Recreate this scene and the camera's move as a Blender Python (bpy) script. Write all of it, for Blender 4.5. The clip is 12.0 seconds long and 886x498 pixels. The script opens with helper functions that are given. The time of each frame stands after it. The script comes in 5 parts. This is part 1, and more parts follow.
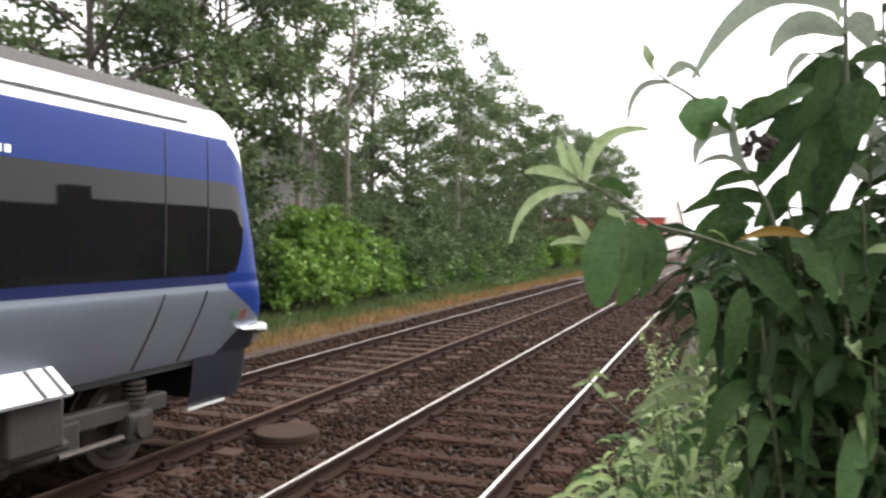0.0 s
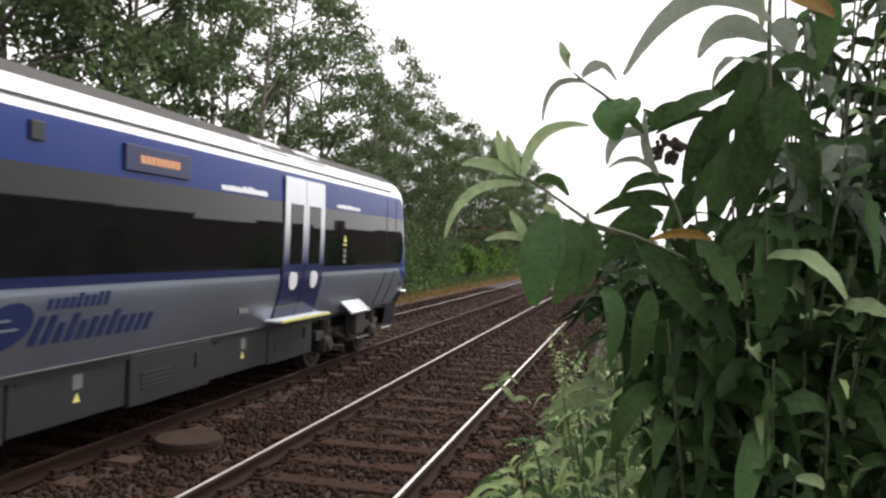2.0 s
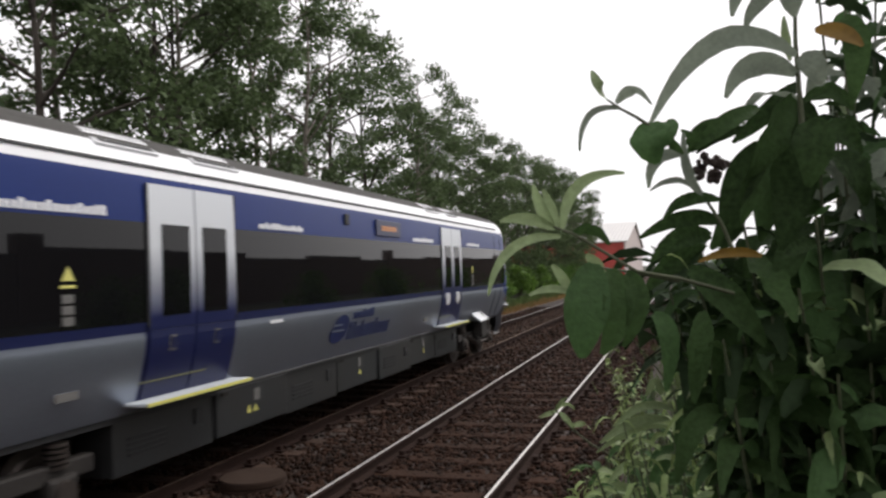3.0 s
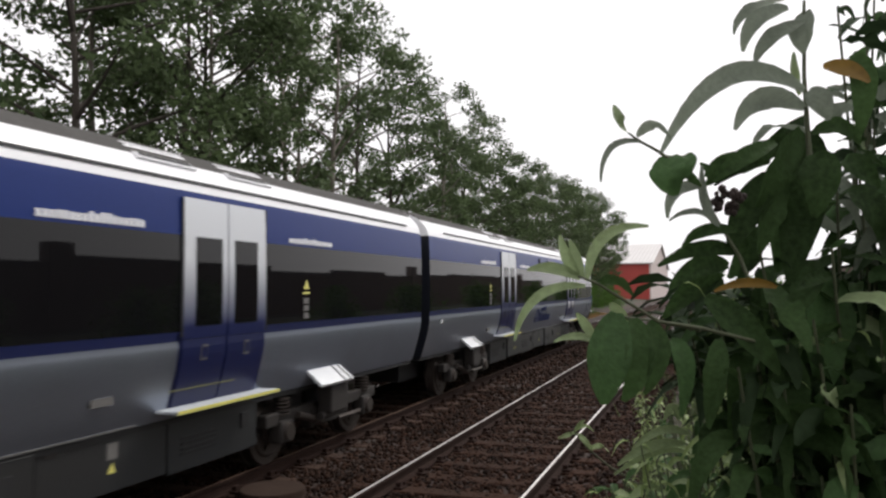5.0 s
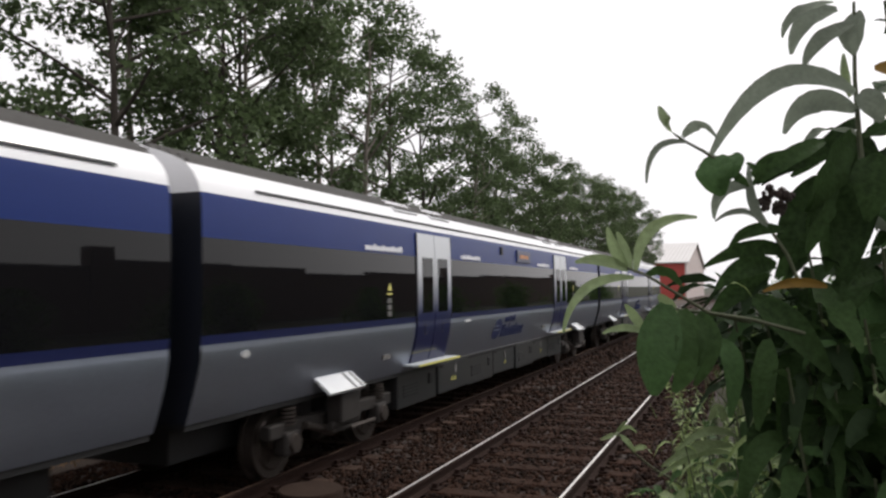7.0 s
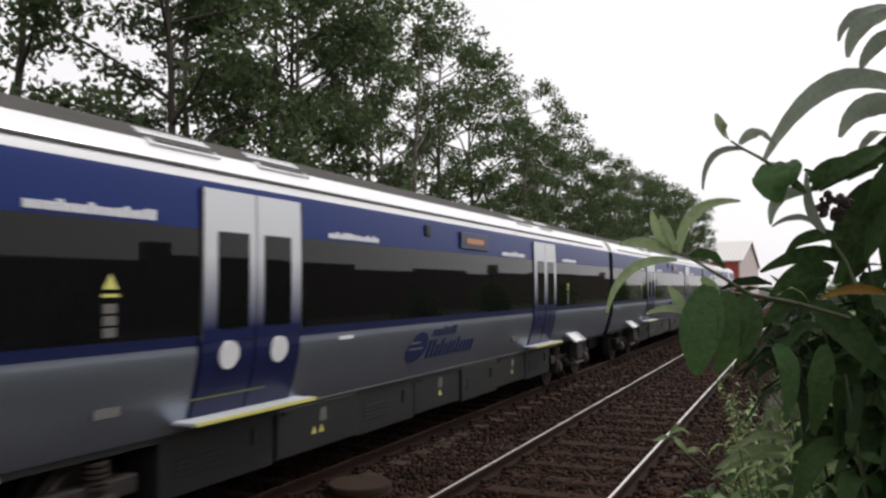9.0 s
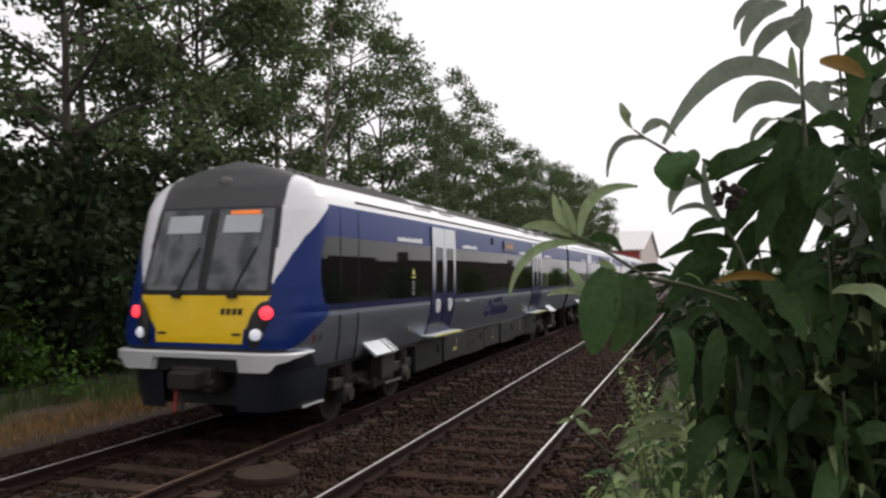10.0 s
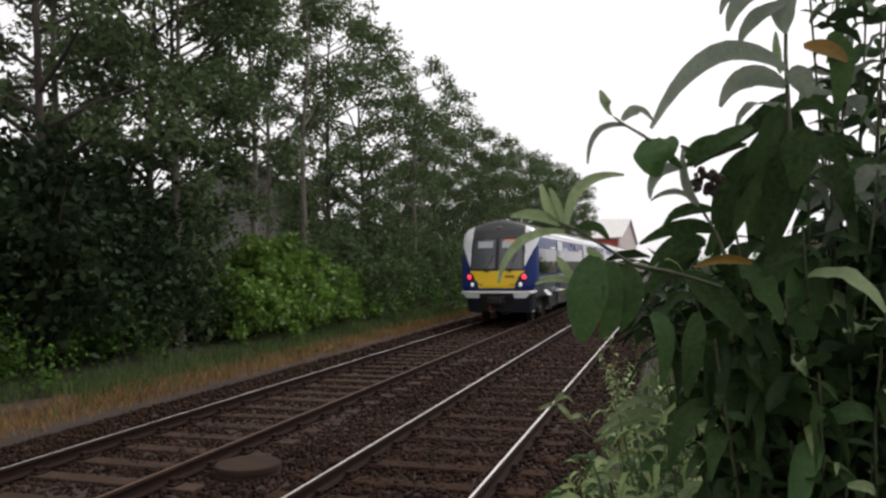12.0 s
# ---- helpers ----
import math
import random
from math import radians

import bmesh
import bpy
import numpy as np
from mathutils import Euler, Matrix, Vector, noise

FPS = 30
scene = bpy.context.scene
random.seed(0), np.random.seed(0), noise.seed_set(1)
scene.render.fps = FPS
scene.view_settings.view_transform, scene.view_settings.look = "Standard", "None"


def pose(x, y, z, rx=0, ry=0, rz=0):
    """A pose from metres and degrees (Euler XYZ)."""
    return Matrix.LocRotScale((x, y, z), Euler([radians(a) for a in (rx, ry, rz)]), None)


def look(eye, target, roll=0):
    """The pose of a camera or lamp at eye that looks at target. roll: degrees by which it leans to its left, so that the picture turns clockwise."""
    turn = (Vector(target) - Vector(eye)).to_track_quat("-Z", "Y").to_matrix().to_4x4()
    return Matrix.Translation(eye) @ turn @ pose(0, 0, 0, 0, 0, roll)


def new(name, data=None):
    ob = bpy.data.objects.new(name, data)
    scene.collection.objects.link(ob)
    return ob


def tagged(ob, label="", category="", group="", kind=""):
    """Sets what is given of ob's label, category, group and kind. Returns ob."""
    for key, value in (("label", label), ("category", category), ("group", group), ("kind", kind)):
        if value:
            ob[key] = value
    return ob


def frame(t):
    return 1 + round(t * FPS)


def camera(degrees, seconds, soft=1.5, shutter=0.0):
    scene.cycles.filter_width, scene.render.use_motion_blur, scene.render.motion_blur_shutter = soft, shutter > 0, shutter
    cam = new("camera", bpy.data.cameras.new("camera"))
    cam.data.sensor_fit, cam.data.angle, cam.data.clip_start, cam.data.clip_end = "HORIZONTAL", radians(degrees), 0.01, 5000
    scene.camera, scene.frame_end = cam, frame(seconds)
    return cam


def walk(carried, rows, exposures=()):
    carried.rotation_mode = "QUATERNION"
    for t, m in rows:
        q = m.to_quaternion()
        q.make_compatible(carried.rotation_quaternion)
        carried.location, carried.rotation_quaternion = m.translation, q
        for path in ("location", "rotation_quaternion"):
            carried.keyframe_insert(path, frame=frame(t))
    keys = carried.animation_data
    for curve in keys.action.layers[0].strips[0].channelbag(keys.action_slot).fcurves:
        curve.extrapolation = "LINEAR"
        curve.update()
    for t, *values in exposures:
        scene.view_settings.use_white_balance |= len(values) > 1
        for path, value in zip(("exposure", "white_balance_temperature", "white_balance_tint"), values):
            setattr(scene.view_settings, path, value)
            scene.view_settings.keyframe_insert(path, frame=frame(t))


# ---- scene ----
cam = camera(60.0, 12.0, soft=2.5, shutter=0.25)

# seconds, eye, yaw to the left of the track's direction, pitch, roll
PATH = [
    (0, (0.000, 0.026, 2.125), 20.14, -0.71, 0.63),
    (0.5, (0.002, 0.029, 2.115), 13.53, -1.63, 1.37),
    (1, (-0.004, 0.043, 2.114), 13.23, -1.72, 0.82),
    (1.5, (-0.002, 0.056, 2.117), 13.97, -1.57, 0.48),
    (2, (-0.004, 0.058, 2.110), 13.75, -0.08, 2.10),
    (2.5, (0.004, 0.051, 2.126), 15.16, 2.00, -0.41),
    (3, (0.001, 0.054, 2.128), 17.34, 1.69, -1.84),
    (3.2, (0.010, 0.048, 2.127), 19.85, 2.88, -1.62),
    (5, (0.014, 0.011, 2.135), 19.11, 3.01, -0.39),
    (5.5, (0.005, 0.007, 2.134), 19.99, 2.79, -0.07),
    (6, (0.001, 0.004, 2.132), 20.01, 2.44, -0.11),
    (6.5, (-0.001, -0.006, 2.131), 21.16, 3.29, -0.14),
    (7, (-0.000, -0.005, 2.137), 21.54, 3.12, -0.81),
    (8.8, (0.005, -0.048, 2.147), 24.10, 3.39, -0.80),
    (9, (-0.000, -0.043, 2.146), 25.13, 2.91, -0.31),
    (9.5, (0.001, -0.038, 2.143), 21.78, 2.75, 0.35),
    (10, (-0.001, -0.035, 2.142), 18.44, 1.93, -0.11),
    (10.5, (-0.007, -0.034, 2.135), 17.87, 1.41, -0.15),
    (11, (-0.007, -0.042, 2.134), 17.19, 1.31, -0.48),
    (11.5, (-0.005, -0.041, 2.137), 16.95, 0.84, -0.72),
    (12, (-0.003, -0.042, 2.139), 16.94, 1.14, -0.67),
]


def aim(eye, yaw, pitch, roll):
    a, b = radians(yaw), radians(pitch)
    way = Vector((-math.sin(a) * math.cos(b), math.cos(a) * math.cos(b), math.sin(b)))
    return look(eye, Vector(eye) + way * 5, roll)


EXPOSURE = [(0, 1.55), (0.5, 1.44), (1.5, 1.10), (2.0, 0.92), (2.5, 0.54), (3.2, 0.22), (5, 0.22), (9, 0.08), (10, 0.10), (12, 0.12)]
walk(cam, [(t, aim(e, a, b, c)) for t, e, a, b, c in PATH], EXPOSURE)

# ---- overcast daylight ----
world = bpy.data.worlds.new("overcast_sky")
scene.world = world
world.use_nodes = True
wn, wl = world.node_tree.nodes, world.node_tree.links
wn.clear()
sky = wn.new("ShaderNodeTexSky")
sky.sky_type, sky.sun_disc = "NISHITA", False
sky.sun_elevation, sky.sun_rotation = radians(48), radians(35)
sky.air_density, sky.dust_density, sky.ozone_density = 1.0, 4.0, 1.0
pale = wn.new("ShaderNodeHueSaturation")
pale.inputs["Saturation"].default_value = 0.12
mixc = wn.new("ShaderNodeMix")
mixc.data_type = "RGBA"
mixc.inputs[0].default_value = 0.75
mixc.inputs[7].default_value = (9.7, 9.4, 9.6, 1)
back = wn.new("ShaderNodeBackground")
back.inputs["Strength"].default_value = 0.113
wout = wn.new("ShaderNodeOutputWorld")
wl.new(sky.outputs[0], pale.inputs["Color"])
wl.new(pale.outputs[0], mixc.inputs[6])
wl.new(mixc.outputs[2], back.inputs["Color"])
wl.new(back.outputs[0], wout.inputs[0])
sun = new("sun", bpy.data.lights.new("sun", "SUN"))
sun.data.energy, sun.data.angle, sun.data.color = 1.3, radians(14), (1.0, 0.96, 0.9)
# the sun stands ahead and to the right of the track
sun.matrix_world = look((0, 0, 40), (-math.sin(radians(35)) * 27 , -math.cos(radians(35)) * 27, 10))


# ---- materials ----
def mat(name, base, rough=0.6, metal=0.0, vary=0.25, scale=6.0, fine=60.0, bump=0.1, dirt=None, dirt_amount=0.4, spec=0.5, per_object=0.0, per_island=0.0, coat=0.0, two=0.0):
    """A procedural surface: coarse patches and fine grain vary the colour, grain gives the relief."""
    m = bpy.data.materials.new(name)
    m.use_nodes = True
    n, l = m.node_tree.nodes, m.node_tree.links
    b = n["Principled BSDF"]
    b.inputs["Roughness"].default_value, b.inputs["Metallic"].default_value = rough, metal
    b.inputs["Specular IOR Level"].default_value = spec
    b.inputs["Coat Weight"].default_value = coat
    co = n.new("ShaderNodeTexCoord")
    n1, n2 = n.new("ShaderNodeTexNoise"), n.new("ShaderNodeTexNoise")
    n1.inputs["Scale"].default_value, n1.inputs["Detail"].default_value = scale, 4
    n2.inputs["Scale"].default_value, n2.inputs["Detail"].default_value = fine, 2
    l.new(co.outputs["Object"], n1.inputs["Vector"])
    l.new(co.outputs["Object"], n2.inputs["Vector"])
    add = n.new("ShaderNodeMath")
    add.operation = "ADD"
    l.new(n1.outputs[0], add.inputs[0])
    l.new(n2.outputs[0], add.inputs[1])
    last = add.outputs[0]
    shift = 1.0
    if per_object or per_island:
        info = n.new("ShaderNodeObjectInfo") if per_object else n.new("ShaderNodeNewGeometry")
        r = info.outputs["Random"] if per_object else info.outputs["Random Per Island"]
        ma = n.new("ShaderNodeMath")
        ma.operation = "MULTIPLY_ADD"
        ma.inputs[1].default_value = (per_object or per_island)
        l.new(r, ma.inputs[0])
        l.new(last, ma.inputs[2])
        last = ma.outputs[0]
        shift += (per_object or per_island) / 2
    mr = n.new("ShaderNodeMapRange")
    mr.inputs["From Min"].default_value, mr.inputs["From Max"].default_value = shift - 0.6, shift + 0.6
    mr.inputs["To Min"].default_value, mr.inputs["To Max"].default_value = 1 - vary, 1 + vary
    l.new(last, mr.inputs[0])
    hs = n.new("ShaderNodeHueSaturation")
    hs.inputs["Color"].default_value = (*base, 1)
    l.new(mr.outputs[0], hs.inputs["Value"])
    out = hs.outputs[0]
    if dirt:
        n3 = n.new("ShaderNodeTexNoise")
        n3.inputs["Scale"].default_value, n3.inputs["Detail"].default_value = scale * 0.35, 6
        l.new(co.outputs["Object"], n3.inputs["Vector"])
        ra = n.new("ShaderNodeMapRange")
        ra.inputs["From Min"].default_value, ra.inputs["From Max"].default_value = 0.42, 0.7
        ra.inputs["To Max"].default_value = dirt_amount
        l.new(n3.outputs[0], ra.inputs[0])
        mx = n.new("ShaderNodeMix")
        mx.data_type = "RGBA"
        l.new(ra.outputs[0], mx.inputs[0])
        l.new(out, mx.inputs[6])
        mx.inputs[7].default_value = (*dirt, 1)
        out = mx.outputs[2]
    l.new(out, b.inputs["Base Color"])
    if bump:
        bp = n.new("ShaderNodeBump")
        bp.inputs["Strength"].default_value = bump
        bp.inputs["Distance"].default_value = 0.01
        l.new(add.outputs[0], bp.inputs["Height"])
        l.new(bp.outputs[0], b.inputs["Normal"])
    if two:
        # thin leaf: part of the light comes through
        tr = n.new("ShaderNodeBsdfTranslucent")
        l.new(out, tr.inputs["Color"])
        ms = n.new("ShaderNodeMixShader")
        ms.inputs[0].default_value = two
        l.new(b.outputs[0], ms.inputs[1])
        l.new(tr.outputs[0], ms.inputs[2])
        l.new(ms.outputs[0], n["Material Output"].inputs["Surface"])
    return m


def glow(name, colour, strength):
    m = bpy.data.materials.new(name)
    m.use_nodes = True
    b = m.node_tree.nodes["Principled BSDF"]
    b.inputs["Base Color"].default_value = (*colour, 1)
    b.inputs["Emission Color"].default_value = (*colour, 1)
    b.inputs["Emission Strength"].default_value = strength
    return m


M = {
    "ballast": mat("ballast", (0.025, 0.0128, 0.0080), 0.9, vary=0.5, scale=9, fine=45, bump=0.8, dirt=(0.038, 0.021, 0.013), spec=0.1),
    "stone": mat("stone", (0.025, 0.0125, 0.0080), 0.85, spec=0.12, vary=0.9, scale=3, fine=50, bump=0.3, per_island=0.9),
    "sleeper": mat("sleeper", (0.037, 0.0175, 0.0105), 0.9, spec=0.12, vary=0.35, scale=5, fine=70, bump=0.6, dirt=(0.026, 0.0155, 0.011), dirt_amount=0.8, per_object=0.4),
    "rust": mat("rust", (0.024, 0.013, 0.010), 0.9, spec=0.12, vary=0.4, scale=8, fine=90, bump=0.4),
    "rail_top": mat("rail_top", (0.82, 0.79, 0.76), 0.48, metal=0.9, vary=0.2, scale=2, fine=40, bump=0.05),
    "rail_dull": mat("rail_dull", (0.15, 0.095, 0.066), 0.6, metal=0.3, vary=0.3, scale=2, fine=40, bump=0.1),
    "concrete": mat("concrete", (0.036, 0.022, 0.016), 0.9, vary=0.25, scale=7, fine=90, bump=0.3, dirt=(0.05, 0.033, 0.025), spec=0.15),
    "bark": mat("bark", (0.065, 0.055, 0.047), 0.9, vary=0.5, scale=3, fine=25, bump=0.6, dirt=(0.16, 0.15, 0.13), dirt_amount=0.3, spec=0.15),
    "pale_bark": mat("pale_bark", (0.21, 0.185, 0.16), 0.85, spec=0.15, vary=0.4, scale=2.5, fine=25, bump=0.5, dirt=(0.1, 0.09, 0.07), dirt_amount=0.6),
    "leaf_dark": mat("leaf_dark", (0.088, 0.124, 0.055), 0.65, vary=0.42, scale=0.5, fine=4, bump=0, per_island=0.9, two=0.3, spec=0.15),
    "leaf_light": mat("leaf_light", (0.12, 0.215, 0.036), 0.55, vary=0.5, scale=0.7, fine=5, bump=0, per_island=0.9, two=0.35, spec=0.3),
    "leaf_mid": mat("leaf_mid", (0.098, 0.138, 0.062), 0.6, spec=0.2, vary=0.38, scale=0.6, fine=4, bump=0, per_island=0.8, two=0.25),
    "bud_leaf": mat("bud_leaf", (0.036, 0.066, 0.022), 0.6, vary=0.7, scale=9, fine=120, bump=0.3, per_object=0.6, two=0.38, spec=0.12),
    "bud_pale": mat("bud_pale", (0.24, 0.31, 0.15), 0.6, vary=0.35, scale=9, fine=120, bump=0.25, per_object=0.5, two=0.3),
    # darkest leaf tone: inner shade put into the colour, also mixed among outer leaves
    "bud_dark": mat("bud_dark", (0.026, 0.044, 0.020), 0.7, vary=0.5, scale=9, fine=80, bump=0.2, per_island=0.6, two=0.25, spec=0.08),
    "bud_spray": mat("bud_spray", (0.24, 0.32, 0.12), 0.55, vary=0.45, scale=9, fine=80, bump=0.1, per_island=0.7, two=0.3),
    "bud_yellow": mat("bud_yellow", (0.20, 0.115, 0.016), 0.6, vary=0.4, scale=9, fine=80, bump=0.1, two=0.2),
    "bud_mid": mat("bud_mid", (0.060, 0.116, 0.040), 0.6, vary=0.4, scale=9, fine=120, bump=0.3, per_object=0.5, two=0.35, spec=0.2),
    # grey felted leaf underside, paled further to hold the glare over the upper bush
    "bud_felt": mat("bud_felt", (0.20, 0.23, 0.18), 0.75, vary=0.3, scale=14, fine=140, bump=0.3, per_object=0.4, two=0.4, spec=0.1),
    "sleeper_pale": mat("sleeper_pale", (0.060, 0.038, 0.029), 0.9, spec=0.12, vary=0.35, scale=5, fine=70, bump=0.6, dirt=(0.035, 0.022, 0.016), dirt_amount=0.7, per_object=0.5),
    "brick_wall": mat("brick_wall", (0.11, 0.075, 0.06), 0.9, vary=0.3, scale=2, fine=30, bump=0.3),
    "house_stone": mat("house_stone", (0.24, 0.23, 0.22), 0.9, vary=0.5, scale=1.2, fine=6, bump=0.4, dirt=(0.10, 0.10, 0.10), dirt_amount=0.7),
    "withered": mat("withered", (0.035, 0.022, 0.018), 0.8, vary=0.5, scale=30, fine=90, bump=0.3),
    "sign_green": mat("sign_green", (0.05, 0.13, 0.07), 0.5, vary=0.1, scale=8, fine=50, bump=0.02),
    "sign_red": mat("sign_red", (0.17, 0.045, 0.045), 0.5, vary=0.1, scale=8, fine=50, bump=0.02),
    "stem": mat("stem", (0.075, 0.085, 0.045), 0.7, vary=0.3, scale=12, fine=90, bump=0.2),
    "grass": mat("grass", (0.075, 0.115, 0.03), 0.7, vary=0.5, scale=1, fine=8, bump=0, per_island=0.8, two=0.25),
    "dry_grass": mat("dry_grass", (0.25, 0.15, 0.06), 0.8, vary=0.45, scale=1, fine=8, bump=0, per_island=0.7, two=0.2),
    "slate": mat("slate", (0.13, 0.13, 0.14), 0.7, vary=0.3, scale=2, fine=20, bump=0.3),
    "render_wall": mat("render_wall", (0.45, 0.43, 0.40), 0.9, vary=0.15, scale=2, fine=40, bump=0.2),
    "shed_roof": mat("shed_roof", (0.55, 0.53, 0.52), 0.6, vary=0.08, scale=0.3, fine=3, bump=0.1),
    "shed_red": mat("shed_red", (0.34, 0.045, 0.035), 0.6, vary=0.15, scale=0.5, fine=4, bump=0.1),
    "shed_gable": mat("shed_gable", (0.52, 0.44, 0.42), 0.7, vary=0.12, scale=0.5, fine=4, bump=0.1),
    "blue": mat("blue", (0.007, 0.024, 0.140), 0.35, vary=0.12, scale=1.2, fine=30, bump=0.02, coat=0.0, spec=0.2),
    "navy": mat("navy", (0.010, 0.014, 0.06), 0.3, vary=0.12, scale=1.2, fine=30, bump=0.02, coat=0.0, spec=0.35),
    "silver": mat("silver", (0.30, 0.335, 0.41), 0.36, metal=0.85, vary=0.1, scale=1.0, fine=30, bump=0.02, dirt=(0.2, 0.19, 0.18), dirt_amount=0.25),
    "skirt": mat("skirt", (0.024, 0.026, 0.028), 0.45, metal=0.2, vary=0.2, scale=1.5, fine=30, bump=0.05, dirt=(0.03, 0.024, 0.02)),
    "white": mat("white", (0.80, 0.80, 0.82), 0.28, vary=0.06, scale=1.5, fine=30, bump=0.02, coat=0.8),
    "roof_grey": mat("roof_grey", (0.12, 0.115, 0.11), 0.7, vary=0.25, scale=2, fine=25, bump=0.1),
    "cap": mat("cap", (0.035, 0.035, 0.037), 0.4, vary=0.15, scale=2, fine=25, bump=0.02, coat=0.1),
    "glass": mat("glass", (0.006, 0.006, 0.007), 0.03, vary=0.2, scale=0.8, fine=10, bump=0.0, spec=0.26),
    "screen": mat("screen", (0.085, 0.09, 0.10), 0.06, vary=0.3, scale=1.5, fine=10, bump=0.0, spec=0.7),
    "black": mat("black", (0.012, 0.012, 0.013), 0.6, vary=0.3, scale=3, fine=40, bump=0.1),
    "rubber": mat("rubber", (0.02, 0.02, 0.021), 0.8, vary=0.3, scale=3, fine=40, bump=0.1),
    "bogie": mat("bogie", (0.026, 0.022, 0.020), 0.75, metal=0.3, vary=0.4, scale=4, fine=40, bump=0.3),
    "wheel": mat("wheel", (0.07, 0.058, 0.052), 0.5, metal=0.7, vary=0.3, scale=4, fine=40, bump=0.2),
    "plate": mat("plate", (0.74, 0.75, 0.76), 0.25, metal=0.4, vary=0.08, scale=3, fine=40, bump=0.03),
    "yellow": mat("yellow", (0.92, 0.60, 0.004), 0.45, vary=0.06, scale=2, fine=30, bump=0.02, coat=0.3),
    "strip": mat("strip", (0.62, 0.58, 0.16), 0.5, vary=0.1, scale=4, fine=30, bump=0.05),
    "dull_line": mat("dull_line", (0.12, 0.12, 0.06), 0.6, vary=0.2, scale=4, fine=30, bump=0.05),
    "blind": mat("blind", (0.50, 0.53, 0.56), 0.7, vary=0.1, scale=3, fine=30, bump=0.05),
    "under": mat("under", (0.012, 0.014, 0.021), 0.4, vary=0.2, scale=2, fine=25, bump=0.02, spec=0.35),
    # shrub green with the shade of the near trees put into the colour
    "leaf_shaded": mat("leaf_shaded", (0.025, 0.040, 0.017), 0.75, vary=0.55, scale=0.5, fine=4, bump=0, per_island=0.9, two=0.2, spec=0.12),
    "leaf_fresh": mat("leaf_fresh", (0.085, 0.165, 0.03), 0.6, vary=0.5, scale=0.7, fine=5, bump=0, per_island=0.9, two=0.35, spec=0.15),
    "mark_blue": mat("mark_blue", (0.014, 0.022, 0.085), 0.5, vary=0.15, scale=3, fine=30, bump=0.0, spec=0.3),
    "amber": glow("amber", (1.0, 0.27, 0.06), 0.38),
    "amber_dim": glow("amber_dim", (0.42, 0.20, 0.10), 0.22),
    "tail": glow("tail", (1.0, 0.04, 0.06), 1.6),
    "lamp": glow("lamp", (0.75, 0.78, 0.85), 0.35),
}

# door paint: pale above, fading into blue at the height of the sill
dm = mat("door_paint", (0.62, 0.64, 0.67), 0.35, metal=0.2, vary=0.06, scale=2, fine=30, bump=0.02)
dn, dl = dm.node_tree.nodes, dm.node_tree.links
co, sp, ra, mx = dn.new("ShaderNodeTexCoord"), dn.new("ShaderNodeSeparateXYZ"), dn.new("ShaderNodeMapRange"), dn.new("ShaderNodeMix")
mx.data_type = "RGBA"
ra.inputs["From Min"].default_value, ra.inputs["From Max"].default_value = 1.80, 2.45
dl.new(co.outputs["Object"], sp.inputs[0])
dl.new(sp.outputs[2], ra.inputs[0])
dl.new(ra.outputs[0], mx.inputs[0])
mx.inputs[6].default_value = (0.012, 0.018, 0.085, 1)
mx.inputs[7].default_value = (0.62, 0.64, 0.67, 1)
dl.new(mx.outputs[2], dn["Principled BSDF"].inputs["Base Color"])
M["door_paint"] = dm


# ---- mesh helpers ----
def mesh_from(name, verts, faces, mats, index=None, smooth=False):
    me = bpy.data.meshes.new(name)
    me.from_pydata([tuple(v) for v in verts], [], faces)
    for k in mats:
        me.materials.append(M[k])
    if index is not None:
        me.polygons.foreach_set("material_index", np.array(index, dtype=np.int32))
    if smooth:
        me.polygons.foreach_set("use_smooth", np.ones(len(me.polygons), dtype=bool))
    me.update()
    return me


def put(name, me, parent=None, label="", m=None):
    ob = new(name, me)
    if parent is not None:
        ob.parent = parent
    if m is not None:
        ob.matrix_basis = m
    if label:
        ob["label"] = label
    return ob


def thing(name, label, category, group="", kind="", m=None, me=None):
    ob = new(name, me)
    if m is not None:
        ob.matrix_basis = m
    return tagged(ob, label, category, group, kind)


def part(name, bm, material, parent, label="", smooth=False):
    me = bpy.data.meshes.new(name)
    bm.to_mesh(me)
    bm.free()
    for k in ([material] if isinstance(material, str) else material):
        me.materials.append(M[k])
    if smooth:
        me.polygons.foreach_set("use_smooth", np.ones(len(me.polygons), dtype=bool))
    return put(name, me, parent, label)


def box(bm, x0, y0, z0, x1, y1, z1, bevel=0.0, mi=0):
    r = bmesh.ops.create_cube(bm, size=1, matrix=Matrix.Translation(((x0 + x1) / 2, (y0 + y1) / 2, (z0 + z1) / 2)) @ Matrix.Diagonal((x1 - x0, y1 - y0, z1 - z0, 1)))
    fs = {f for v in r["verts"] for f in v.link_faces}
    for f in fs:
        f.material_index = mi
    if bevel:
        es = list({e for v in r["verts"] for e in v.link_edges})
        bmesh.ops.bevel(bm, geom=es, offset=bevel, segments=2, affect="EDGES", profile=0.5)
    return bm


def tube(bm, a, b, r0, r1=None, seg=8, mi=0, cap=True):
    a, b = Vector(a), Vector(b)
    d = b - a
    m = Matrix.Translation((a + b) / 2) @ d.to_track_quat("Z", "Y").to_matrix().to_4x4()
    r = bmesh.ops.create_cone(bm, cap_ends=cap, segments=seg, radius1=r0, radius2=r0 if r1 is None else r1, depth=d.length, matrix=m)
    for f in {f for v in r["verts"] for f in v.link_faces}:
        f.material_index = mi
    return bm


def boxed(name, dims, material, parent, label="", bevel=0.0):
    return part(name, box(bmesh.new(), *dims, bevel), material, parent, label)


